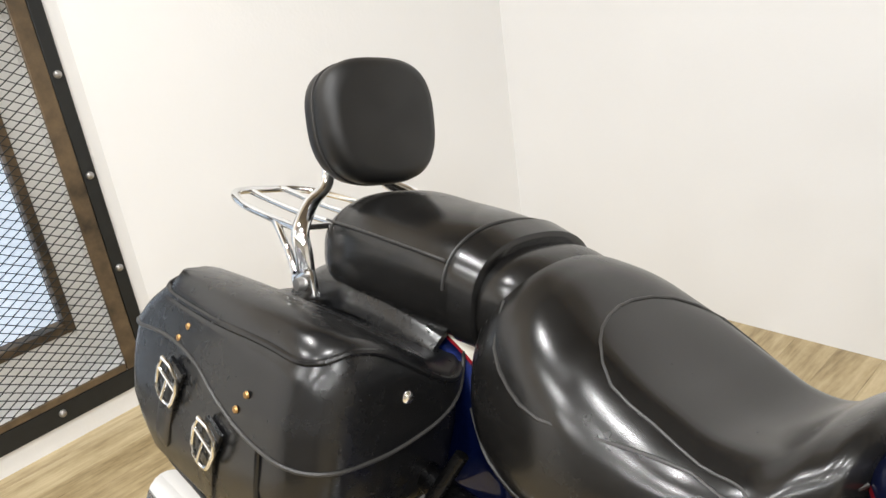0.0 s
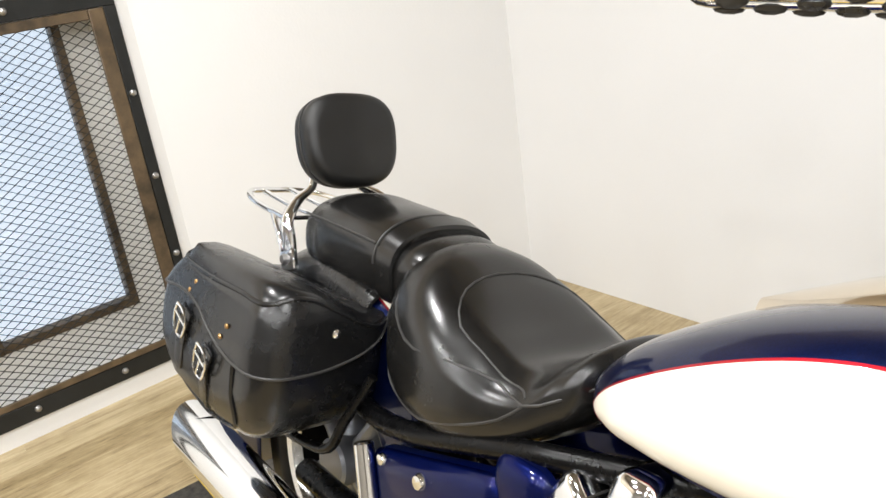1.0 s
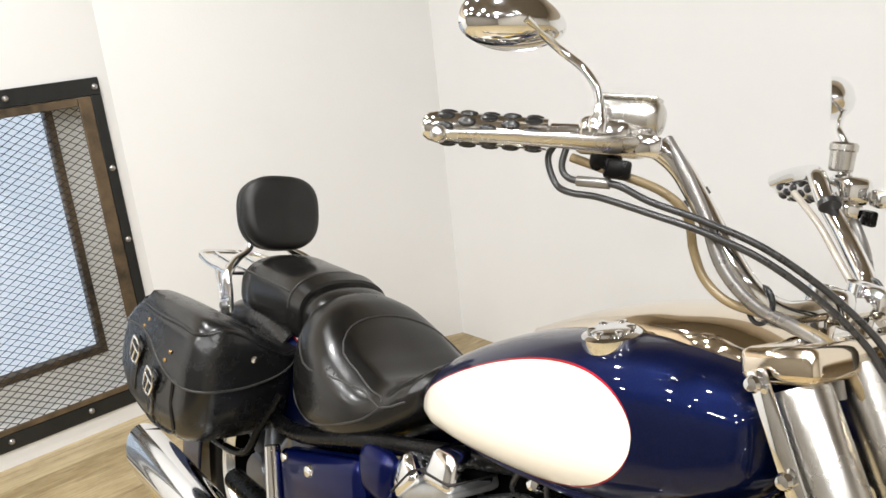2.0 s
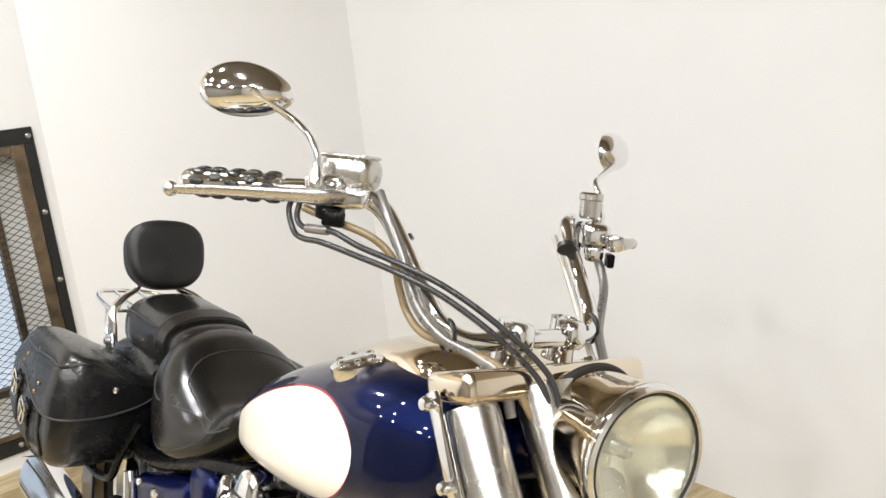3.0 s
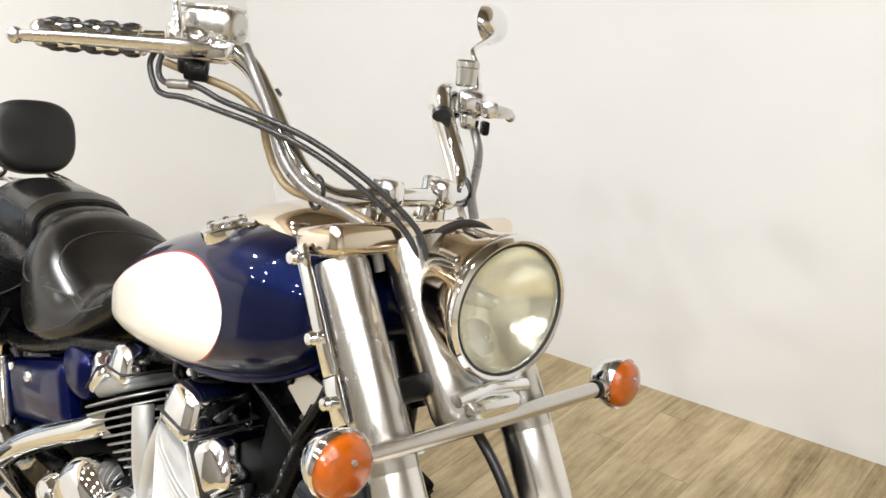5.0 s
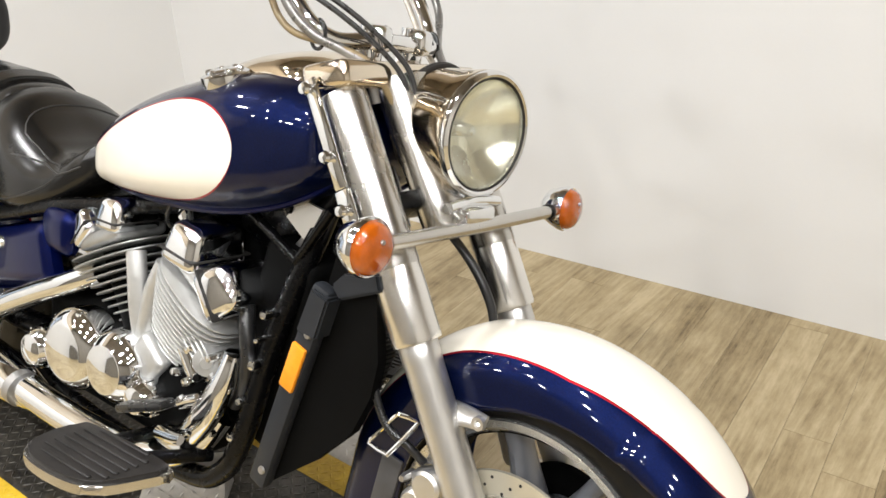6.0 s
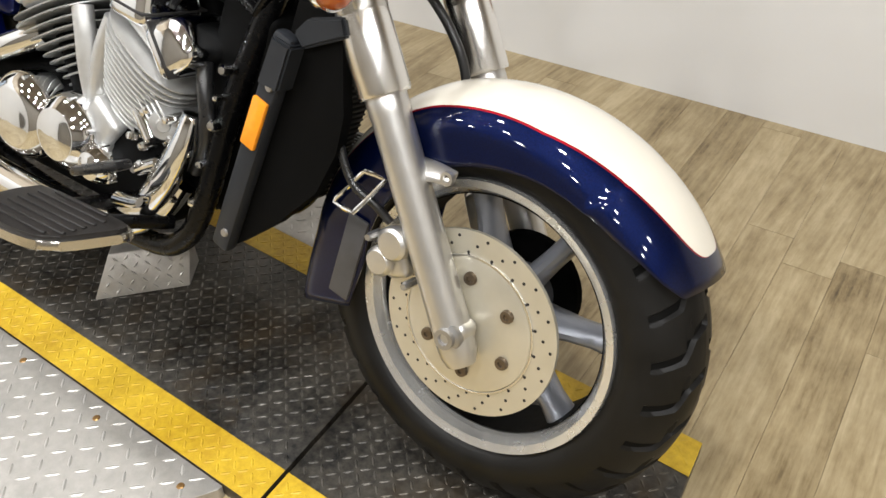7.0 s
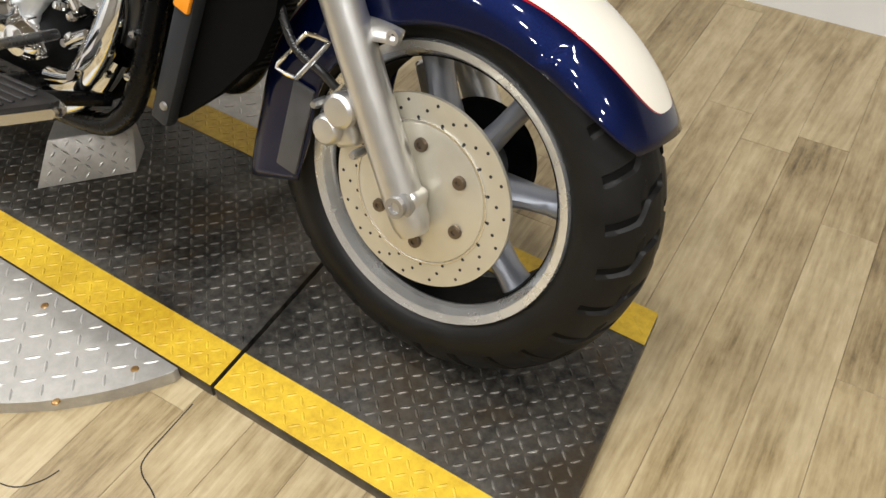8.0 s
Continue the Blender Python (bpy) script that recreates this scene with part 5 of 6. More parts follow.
PX = [-1.712, -1.706, -1.690, -1.648, -1.550, -1.418, -1.392]
phw = spline(PX, [0.052, 0.078, 0.095, 0.104, 0.108, 0.107, 0.104])
ptop = spline(PX, [0.770, 0.792, 0.810, 0.824, 0.826, 0.815, 0.808])
pbot = spline(PX, [0.715, 0.700, 0.690, 0.682, 0.678, 0.676, 0.676])
pseat = part("passenger_seat", loft_x(PX[0], PX[-1], 44, lambda x, m: [(a, b, c) for a, b, c in super_ring(x, phw(x), ptop(x), pbot(x), m, 2.35, 3.4, 0.5)], 72), LEATHER, bike, "padded black leather passenger seat with a strap", 75)
strap = bmesh.new()
rings = [[strap.verts.new(p) for p in super_ring(x, phw(x) + o_, ptop(x) + o_, pbot(x) - 0.002, 72, 2.35, 3.4, 0.5)] for x, o_ in ((-1.430, 0.0), (-1.428, 0.0055), (-1.394, 0.0055), (-1.392, 0.0))]
skin(strap, rings)
part("strap", strap, LEATHER, pseat, "leather strap across the seat", 50)
FX2 = [-1.394, -1.365, -1.335, -1.305, -1.275]
nhw = spline(FX2, [0.102, 0.101, 0.096, 0.086, 0.054])
ntop = spline(FX2, [0.800, 0.802, 0.794, 0.778, 0.755])
part("front_pad", loft_x(FX2[0], FX2[-1], 20, lambda x, m: [(a, b, c) for a, b, c in super_ring(x, nhw(x), ntop(x), 0.68, m, 2.35, 3.2, 0.5)], 60), LEATHER, pseat, "lower front pad", 75)
seam([Vector(p) for p in [super_ring(-1.442, phw(-1.442) + 0.0005, ptop(-1.442) + 0.0005, pbot(-1.442), 72, 2.35, 3.4, 0.5)[j] for j in range(0, 37)]], pseat)
seam([Vector((x, -phw(x) * 0.985, 0.5 * (ptop(x) + pbot(x)) + 0.035)) for x in np.linspace(-1.69, -1.442, 10)], pseat)


# ---- backrest, stays, rack ----
bmk = bmesh.new()
rings = []
BP = Matrix.Translation((-1.717, -0.003, 0.911)) @ Matrix.Rotation(radians(-14), 4, 'Y')
for t, sc in ((-0.030, 0.80), (-0.028, 0.90), (-0.021, 0.965), (-0.010, 0.985), (-0.004, 0.985), (0.000, 0.972), (0.004, 0.985), (0.018, 1.0), (0.030, 0.975), (0.038, 0.90), (0.041, 0.78), (0.043, 0.5), (0.044, 0.2)):
    ring = []
    for j in range(64):
        a = 2 * math.pi * j / 64
        ca, sa = math.cos(a), math.sin(a)
        y = 0.0985 * math.copysign(abs(ca) ** (2 / 2.7), ca) * (1 + 0.06 * sa)
        z = 0.089 * math.copysign(abs(sa) ** (2 / 2.7), sa)
        ring.append(bmk.verts.new(BP @ Vector((t + 0.006 * (1 - (y / 0.108) ** 2), y * sc, z * sc))))
    rings.append(ring)
skin(bmk, rings)
rest = part("backrest", bmk, PADHIDE, bike, "rounded black passenger backrest pad", 75)
seam([BP @ Vector((0.0005, 0.0975 * math.copysign(abs(math.cos(a)) ** (2 / 2.7), math.cos(a)) * (1 + 0.06 * math.sin(a)) * 0.99, 0.0880 * math.copysign(abs(math.sin(a)) ** (2 / 2.7), math.sin(a)) * 0.99)) for a in [2 * math.pi * j / 64 for j in range(65)]], rest, 0.0016)
for s in (-1, 1):
    st = new("backrest_stay")
    st.parent = bike
    st["label"] = "flat chrome stay carrying the backrest"
    part("upright", tube([(-1.690, 0.124 * s, 0.690), (-1.696, 0.126 * s, 0.735), (-1.708, 0.125 * s, 0.768), (-1.732, 0.092 * s, 0.800), (-1.750, 0.052 * s, 0.824), (-1.765, 0.044 * s, 0.87)], [0.013, 0.0125, 0.013, 0.0125, 0.0095, 0.009], 14, 6, None, 0.6), CHROME, st)
    part("base_plate", rbox(Matrix.Translation((-1.684, 0.132 * s, 0.698)) @ Matrix.Rotation(radians(-20), 4, 'Y'), 0.050, 0.012, 0.040, 0.005, 2), CHROME, st)
    part("bolt", lathe([(0.0, 0.010), (0.008, 0.009), (0.010, 0.002), (0.010, 0.0)], aim((-1.684, 0.138 * s, 0.702), (0, s, 0)), 16), BOLT, st)
    part("brace", tube([(-1.708, 0.132 * s, 0.712), (-1.730, 0.128 * s, 0.735), (-1.765, 0.120 * s, 0.757), (-1.79, 0.112 * s, 0.766)], 0.0058, 10), CHROME, st)
rack = new("luggage_rack")
rack.parent = bike
rack["label"] = "small chrome luggage rack behind the backrest"
part("rim", tube([(-1.712, -0.122, 0.770), (-1.80, -0.109, 0.768), (-1.90, -0.102, 0.773), (-1.962, -0.080, 0.778), (-1.988, -0.040, 0.776), (-1.998, 0.0, 0.773), (-1.996, 0.045, 0.771), (-1.966, 0.082, 0.768), (-1.90, 0.102, 0.764), (-1.80, 0.109, 0.762), (-1.712, 0.122, 0.764)], 0.0062, 12), CHROME, rack)
for y in (-0.036, 0.028):
    part("slat", tube([(-1.74, y, 0.763), (-1.86, y, 0.764), (-1.990, y, 0.774)], 0.0054, 10), CHROME, rack)
part("cross_bar", tube([(-1.735, -0.118, 0.767), (-1.738, 0, 0.763), (-1.735, 0.118, 0.763)], 0.0052, 10), CHROME, rack)

# ---- saddlebags ----
def bag_outline(z):
    """Plan of the bag at a height: front, rear, inner and outer side."""
    xf = float(np.interp(z, [0.47, 0.50, 0.54, 0.62, 0.70, 0.76], [-1.470, -1.390, -1.352, -1.340, -1.346, -1.362]))
    xr = float(np.interp(z, [0.47, 0.50, 0.56, 0.62, 0.66, 0.70, 0.73, 0.76], [-1.650, -1.715, -1.763, -1.772, -1.766, -1.738, -1.704, -1.655]))
    yo = float(np.interp(z, [0.47, 0.52, 0.58, 0.66, 0.71, 0.76], [0.345, 0.376, 0.384, 0.378, 0.364, 0.342]))
    return xf, xr, yo


def bag_ring(z, grow=0.0, n=96):
    """Rounded plan ring; it starts at the inner front corner and runs by the front, the outer side and the rear."""
    xf, xr, yo = bag_outline(z)
    yi = 0.105
    pts = [Vector((xf - 0.075, yi, 0)), Vector((xf - 0.035, yi + 0.035, 0)), Vector((xf - 0.008, yi + 0.085, 0)), Vector((xf, yo - 0.075, 0)), Vector((xf - 0.004, yo - 0.030, 0)), Vector((xf - 0.030, yo - 0.006, 0)), Vector((xf - 0.09, yo, 0)), Vector(((xf + xr) / 2, yo + 0.004, 0)), Vector((xr + 0.08, yo, 0)), Vector((xr + 0.028, yo - 0.008, 0)), Vector((xr + 0.004, yo - 0.034, 0)), Vector((xr, (yi + yo) / 2, 0)), Vector((xr + 0.02, yi, 0))]
    path = smooth_path(pts, 12)
    L = [0.0]
    for a, b_ in zip(path, path[1:]):
        L.append(L[-1] + (b_ - a).length)
    out = []
    for i in range(n + 1):
        d = L[-1] * i / n
        k = min(max(int(np.searchsorted(L, d)) - 1, 0), len(path) - 2)
        t = (d - L[k]) / max(L[k + 1] - L[k], 1e-9)
        p = path[k].lerp(path[k + 1], min(max(t, 0), 1))
        if grow:
            d2 = (path[k + 1] - path[k]).normalized()
            p = p + Vector((d2.y, -d2.x, 0)) * grow
        out.append(Vector((p.x, p.y, z)))
    return out


def bag_top(x, y):
    """Height of the lid's crown."""
    t = min(max((y - 0.150) / 0.175, 0.0), 1.0)
    slope = 0.688 + 0.068 * (t * t * (3 - 2 * t)) ** 0.8
    return slope - 0.012 * ((x + 1.50) / 0.15) ** 2 * (1.0 if x > -1.50 else 0.25) - 0.8 * max(0.0, y - 0.335) ** 1.1


LID_EDGE = spline([0, 0.042, 0.083, 0.125, 0.167, 0.208, 0.25, 0.292, 0.333, 0.375, 0.417, 0.458, 0.50, 0.54, 0.625, 0.70, 0.78, 1.0], [0.688, 0.684, 0.656, 0.638, 0.628, 0.622, 0.621, 0.622, 0.624, 0.628, 0.638, 0.655, 0.672, 0.681, 0.685, 0.676, 0.668, 0.668])


def build_bag(s):
    bag = new("saddlebag")
    bag.parent = bike
    bag["label"] = "black leather saddlebag with two buckled straps"
    bag.empty_display_size = 0.1
    drop_ = 0.0 if s < 0 else 0.075
    bag.location = (-0.046, -0.047 * s, -0.016 - drop_)
    flip = lambda p: Vector((p.x, p.y * s, p.z))
    bmb = bmesh.new()
    rings_ = []
    for z, g in ((0.470, -0.035), (0.472, -0.018), (0.480, -0.006), (0.495, -0.001), (0.52, 0), (0.55, 0), (0.58, 0), (0.61, 0), (0.64, 0), (0.665, 0), (0.678, 0)):
        rings_.append([bmb.verts.new(flip(p)) for p in bag_ring(z, g)])
    skin(bmb, rings_)
    body = part("body", bmb, BAGHIDE, bag, "black leather box", 60)
    # lid: a skirt with a curved edge, and a crowned top
    lid = bmesh.new()
    n, m = 96, 14
    base = bag_ring(0.715, 0.006)
    rows_ = []
    for k in range(m + 1):
        row = []
        for i in range(n + 1):
            e_ = LID_EDGE(i / n)
            top_z = min(0.742, bag_top(base[i].x, base[i].y) - 0.010)
            z = e_ + (top_z - e_) * k / m
            row.append(bag_ring_point(i, z, 0.0065 if k < m else 0.003))
        rows_.append(row)
    vr = [[lid.verts.new(flip(p)) for p in row] for row in rows_]
    # rounded shoulder, then the top
    c = Vector((-1.535, 0.262, 0))
    for sc, dz in ((0.985, 0.006), (0.955, 0.010), (0.90, 0.0), (0.75, 0.0), (0.55, 0.0), (0.30, 0.0), (0.05, 0.0)):
        row = []
        for i in range(n + 1):
            q0 = rows_[-1][i]
            p = Vector((c.x + (q0.x - c.x) * sc, c.y + (q0.y - c.y) * sc, 0))
            z = q0.z + dz if sc > 0.95 else bag_top(p.x, p.y)
            if sc > 0.95:
                z = min(z, bag_top(p.x, p.y))
            row.append(lid.verts.new(flip(Vector((p.x, p.y, z)))))
        vr.append(row)
    skin(lid, vr, False, False, False)
    lid.faces.new([v for v in vr[-1]])
    # closing strip along the inner side
    for a, b_ in zip(vr, vr[1:]):
        if a is not vr[-1]:
            try:
                lid.faces.new((a[0], b_[0], b_[-1], a[-1]))
            except ValueError:
                pass
    lo = part("lid", lid, BAGHIDE, bag, "leather lid with a curved front edge", 50)
    edge = [flip(p + Vector((0, 0, 0.0))) for p in rows_[0]]
    part("edge_binding", tube(edge[::2], 0.0025, 8, 2), PIPING, lo, "sewn edge binding")
    shoulder = [flip(Vector((p.x, p.y, p.z + 0.002))) for p in rows_[-1]]
    part("shoulder_piping", tube(shoulder[::2], 0.0040, 8, 2), BAGHIDE, lo)
    N = 96
    rim_path = [bag_ring_point(int(0.385 * N), z, 0.001) for z in (0.63, 0.60, 0.57, 0.54, 0.515)] + [bag_ring_point(int(f * N), z, 0.001) for f, z in ((0.42, 0.497), (0.47, 0.490), (0.54, 0.486), (0.61, 0.487), (0.67, 0.495), (0.71, 0.515), (0.735, 0.55), (0.745, 0.59), (0.745, 0.63), (0.74, 0.67))]
    part("side_piping", tube([flip(p) for p in rim_path], 0.0034, 8, 4), BAGHIDE, body)
    part("side_piping", tube([flip(bag_ring_point(int(0.02 * N), z, 0.001)) for z in (0.65, 0.61, 0.57, 0.53, 0.50)], 0.0034, 8, 4), BAGHIDE, body)
    part("snap", lathe([(0.0, 0.004), (0.004, 0.0036), (0.0065, 0.002), (0.0075, 0.0)], aim(flip(bag_ring_point(18, 0.676, 0.0065)), (1, 0.25 * s, 0)), 18), CHROME, lo, "chrome snap stud")
    for x, z in ((-1.444, 0.676), (-1.458, 0.656), (-1.588, 0.708), (-1.603, 0.691)):
        part("rivet", lathe([(0.0, 0.003), (0.0035, 0.0025), (0.0045, 0.0)], aim((x, (bag_outline(z)[2] + 0.0085) * s, z), (0, s, 0)), 12), BRASS, lo, "small brass rivet")
    for (x0, z0), (x1, z1) in (((-1.500, 0.622), (-1.548, 0.505)), ((-1.592, 0.662), (-1.645, 0.545))):
        strap_bm = bmesh.new()
        d_ = (Vector((x1, 0, z1)) - Vector((x0, 0, z0))).normalized()
        w_ = Vector((d_.z, 0, -d_.x)) * 0.017
        rows2 = []
        for t, k_, lift in ((0, 1, 0.0105), (0.25, 1, 0.012), (0.6, 1, 0.007), (0.9, 1, 0.006), (0.97, 0.8, 0.006), (1.0, 0.4, 0.006)):
            p = Vector((x0, 0, z0)).lerp(Vector((x1, 0, z1)), t)
            y_ = bag_outline(p.z)[2] + lift
            rows2.append([strap_bm.verts.new(((p + w_ * k_ * e_).x, (y_ + o_) * s, (p + w_ * k_ * e_).z)) for e_, o_ in ((-1, -0.005), (-1, -0.001), (-0.85, 0.0), (0.85, 0.0), (1, -0.001), (1, -0.005))])
        skin(strap_bm, rows2)
        strap_ = part("strap", strap_bm, BAGHIDE, bag, "leather strap with a silver buckle")
        bc = Vector((x0, 0, z0)) + d_ * 0.026
        yb = (bag_outline(bc.z)[2] + 0.016) * s
        u_, v_ = Vector((d_.z, 0, -d_.x)) * 0.019, d_ * 0.024
        fr = [bc - u_ - v_, bc + u_ - v_, bc + u_ * 1.05 + v_ * 0.5, bc + u_ * 0.55 + v_, bc - u_ * 0.55 + v_, bc - u_ * 1.05 + v_ * 0.5]
        bm2 = tube([(p.x, yb, p.z) for p in fr], 0.0028, 8, 2, None, 1.0, True)
        rod((bc - u_ * 1.25 - v_ * 0.3).to_tuple()[:1] + (yb, (bc - u_ * 1.25 - v_ * 0.3).z), ((bc + u_ * 1.25 - v_ * 0.3).x, yb, (bc + u_ * 1.25 - v_ * 0.3).z), 0.0024, 8, bm2)
        rod(((bc - v_ * 0.3).x, yb, (bc - v_ * 0.3).z), ((bc + v_).x, yb + 0.002 * s, (bc + v_).z), 0.0022, 8, bm2)
        part("buckle", bm2, CHROME, strap_, "silver frame buckle")
    return bag


def bag_ring_point(i, z, grow):
    key = (round(z, 4), grow)
    if key not in RING_CACHE:
        RING_CACHE[key] = bag_ring(z, grow)
    return RING_CACHE[key][i]


RING_CACHE = {}
for s in (-1, 1):
    build_bag(s)
yoke = bmesh.new()
rings = []
for i in range(17):
    x = -1.760 + 0.305 * i / 16
    rise = math.sqrt(0.415 ** 2 - (x - RAX.x) ** 2) / 0.415
    outer, inner = [], []
    for k in range(25):
        ph = radians(-88 + 176 * k / 24)
        r = 0.415 - 0.104 * 0.62 * (1 - math.cos(ph))
        for o_, row in ((0.008, outer), (0.003, inner)):
            row.append(yoke.verts.new((x, (0.104 + o_) * math.sin(ph), RAX.z + (r + o_) * rise)))
    rings.append(outer + inner[::-1])
skin(yoke, rings)
part("bag_yoke", yoke, BAGHIDE, bike, "black leather yoke joining the saddlebags over the fender", 50)

# ---- engine ----
eng = new("engine")
eng.parent = bike
eng["label"] = "finned aluminium V engine with chrome covers"
eng.empty_display_size = 0.1
part("crankcase", rbox(Matrix.Translation((-0.80, 0, 0.330)), 0.44, 0.31, 0.19, 0.05, 4), MATTBLACK, eng, "dark crankcase")
part("gearbox", rbox(Matrix.Translation((-0.99, 0, 0.36)), 0.22, 0.28, 0.19, 0.04, 4), MATTBLACK, eng)


def fin_ring(m, w, d, h, n=40, p=3.6):
    out = []
    for j in range(n):
        a = 2 * math.pi * j / n
        ca, sa = math.cos(a), math.sin(a)
        out.append(m @ Vector((w * math.copysign(abs(ca) ** (2 / p), ca), d * math.copysign(abs(sa) ** (2 / p), sa), h)))
    return out


for nm, base, tilt, fw_, fd_, hr, dr_, foot, label in (("rear_cylinder", Vector((-0.815, 0, 0.425)), -25, 0.112, 0.078, 0.185, 0.050, 0.42, "finned rear cylinder"), ("front_cylinder", Vector((-0.700, 0, 0.415)), 32, 0.100, 0.078, 0.198, 0.052, 0.66, "finned front cylinder")):
    for s in (-1, 1):
        cm = Matrix.Translation((base.x, 0.103 * s, base.z)) @ Matrix.Rotation(radians(tilt), 4, 'Y')
        cyl = part(nm, lathe([(0.034, -0.06), (0.036, 0.0), (0.042, hr - 0.02)], cm, 28), MATTBLACK, eng, label)
        gap = 0.0142 if tilt < 0 else 0.0118
        nf = int((hr - 0.035) / gap)
        for k in range(nf):
            h = 0.012 + k * gap
            g = foot + (1 - foot) * min(1, k / (nf * 0.80))
            fb = bmesh.new()
            r_ = [[fb.verts.new(p) for p in fin_ring(cm, fw_ * g * q_, fd_ * g * q_, hh, 40, 2.8)] for q_, hh in ((0.97, h), (1.0, h + 0.0010), (1.0, h + 0.0030), (0.97, h + 0.0040))]
            skin(fb, r_)
            part("fin", fb, CAST if tilt > 0 else DARKCAST, cyl)
        hd = part("head", rbox(cm @ Matrix.Translation((0, 0, hr - 0.018)), fw_ * 1.20, fd_ * 1.4, 0.030, 0.012, 3), CAST if tilt > 0 else DARKCAST, cyl)
        for dx in (-dr_, dr_):
            rs = 1.12 if tilt > 0 else 0.90
            rk = cm @ Matrix.Translation((dx, 0.012 * s, hr + 0.016 * rs)) @ Matrix.Rotation(radians(24 * (1 if dx > 0 else -1)), 4, 'Y')
            cover = part("rocker_cover", rbox(rk, 0.084 * rs, 0.116 * rs, 0.066 * rs, 0.016 * rs, 3, None, 0.76), CHROME, cyl, "faceted chrome rocker cover")
            part("gasket", rbox(rk @ Matrix.Translation((0, 0, -0.012 * rs)), 0.0800 * rs, 0.1120 * rs, 0.004, 0.0015, 1), DARKHOLE, cover, "dark gasket line")
            for ox in (-0.013, 0.013):
                part("cover_bolt", lathe([(0.0, 0.005), (0.004, 0.0045), (0.005, 0.0)], aim(rk @ Vector((ox, 0.026 * s, 0.026 * rs)), rk.to_3x3() @ Vector((0, 0.3 * s, 1))), 10), CHROME, cover)
        inner = (1 if tilt < 0 else -1) * fw_
        part("push_rod_cover", tube([cm @ Vector((inner * 0.45, 0.040 * s, -0.03)), cm @ Vector((inner * 0.60, 0.044 * s, 0.03)), cm @ Vector((inner * 0.75, 0.044 * s, 0.08)), cm @ Vector((inner * 0.82, 0.040 * s, hr - 0.06))], 0.018, 18, 4, None, 0.8), CAST, cyl, "smooth push-rod cover")
        if tilt > 0:
            for k in range(4):
                part("port_fin", rbox(cm @ Matrix.Translation((0.078 - 0.004 * k, 0.010 * s, 0.118 - k * 0.012)) @ Matrix.Rotation(radians(12), 4, 'Y'), 0.060, 0.100, 0.0045, 0.0015, 1), CAST, cyl)
part("timing_cover", rbox(Matrix.Translation((-0.715, -0.152, 0.400)) @ Matrix.Rotation(radians(40), 4, 'Y'), 0.075, 0.040, 0.070, 0.012, 3), CAST, eng)

for x, z, r, y, nm in ((-0.914, 0.358, 0.080, -0.178, "round_cover"), (-0.782, 0.366, 0.068, -0.178, "round_cover"), (-1.040, 0.320, 0.045, -0.172, "round_cover"), (-0.700, 0.335, 0.036, -0.172, "round_cover")):
    cv = part(nm, lathe([(0.0, 0.036), (r * 0.45, 0.034), (r * 0.62, 0.030), (r * 0.66, 0.030), (r * 0.86, 0.018), (r * 0.97, 0.008), (r, 0.0), (r, -0.04)], aim((x, y, z), (0.08, -1, 0.05)), 48), CHROME, eng, "polished round engine cover")
    for k in range(6):
        a = 2 * math.pi * k / 6 + 0.3
        part("cover_bolt", lathe([(0.0, 0.010), (0.0045, 0.0095), (0.0055, 0.004), (0.0055, -0.006)], aim((x + r * 0.93 * math.cos(a), y, z + r * 0.93 * math.sin(a)), (0, -1, 0)), 10), CHROME, cv)
part("lower_cover", tube([(-0.66, -0.155, 0.275), (-0.60, -0.16, 0.30), (-0.555, -0.158, 0.355), (-0.525, -0.150, 0.42), (-0.515, -0.14, 0.47)], [0.026, 0.034, 0.036, 0.032, 0.022], 18, 6, None, 0.7), CHROME, eng, "curved chrome frame cover")
part("breather", lathe([(0.0, 0.03), (0.010, 0.03), (0.012, 0.026), (0.024, 0.024), (0.026, 0.016), (0.022, 0.0), (0.014, -0.03)], aim((-0.580, -0.135, 0.438), (0.75, -1, 0.1)), 24), CAST, eng, "round alloy knob")
for p0_, p1_, r in (((-0.66, -0.135, 0.47), (-0.60, -0.14, 0.40), 0.022), ((-0.60, -0.13, 0.425), (-0.565, -0.135, 0.405), 0.018), ((-0.63, -0.15, 0.345), (-0.57, -0.155, 0.375), 0.015)):
    part("coolant_pipe", rod(p0_, p1_, r, 16, None, r * 0.9, 0.004), CHROME, eng)
part("air_box", rbox(Matrix.Translation((-0.74, 0, 0.58)), 0.30, 0.08, 0.20, 0.03, 3), MATTBLACK, eng, "black air box between the cylinders")
rng = random.Random(5)
for k in range(16):
    x, z = rng.uniform(-0.66, -0.52), rng.uniform(0.30, 0.46)
    part("fitting", lathe([(0.0, 0.012), (0.006, 0.011), (0.008, 0.006), (0.008, -0.02)], aim((x, -0.150 + rng.uniform(-0.006, 0.006), z), (rng.uniform(-0.2, 0.5), -1, rng.uniform(-0.2, 0.3))), 8), rng.choice((CHROME, CHROME, BOLT, BLACKMETAL)), eng)

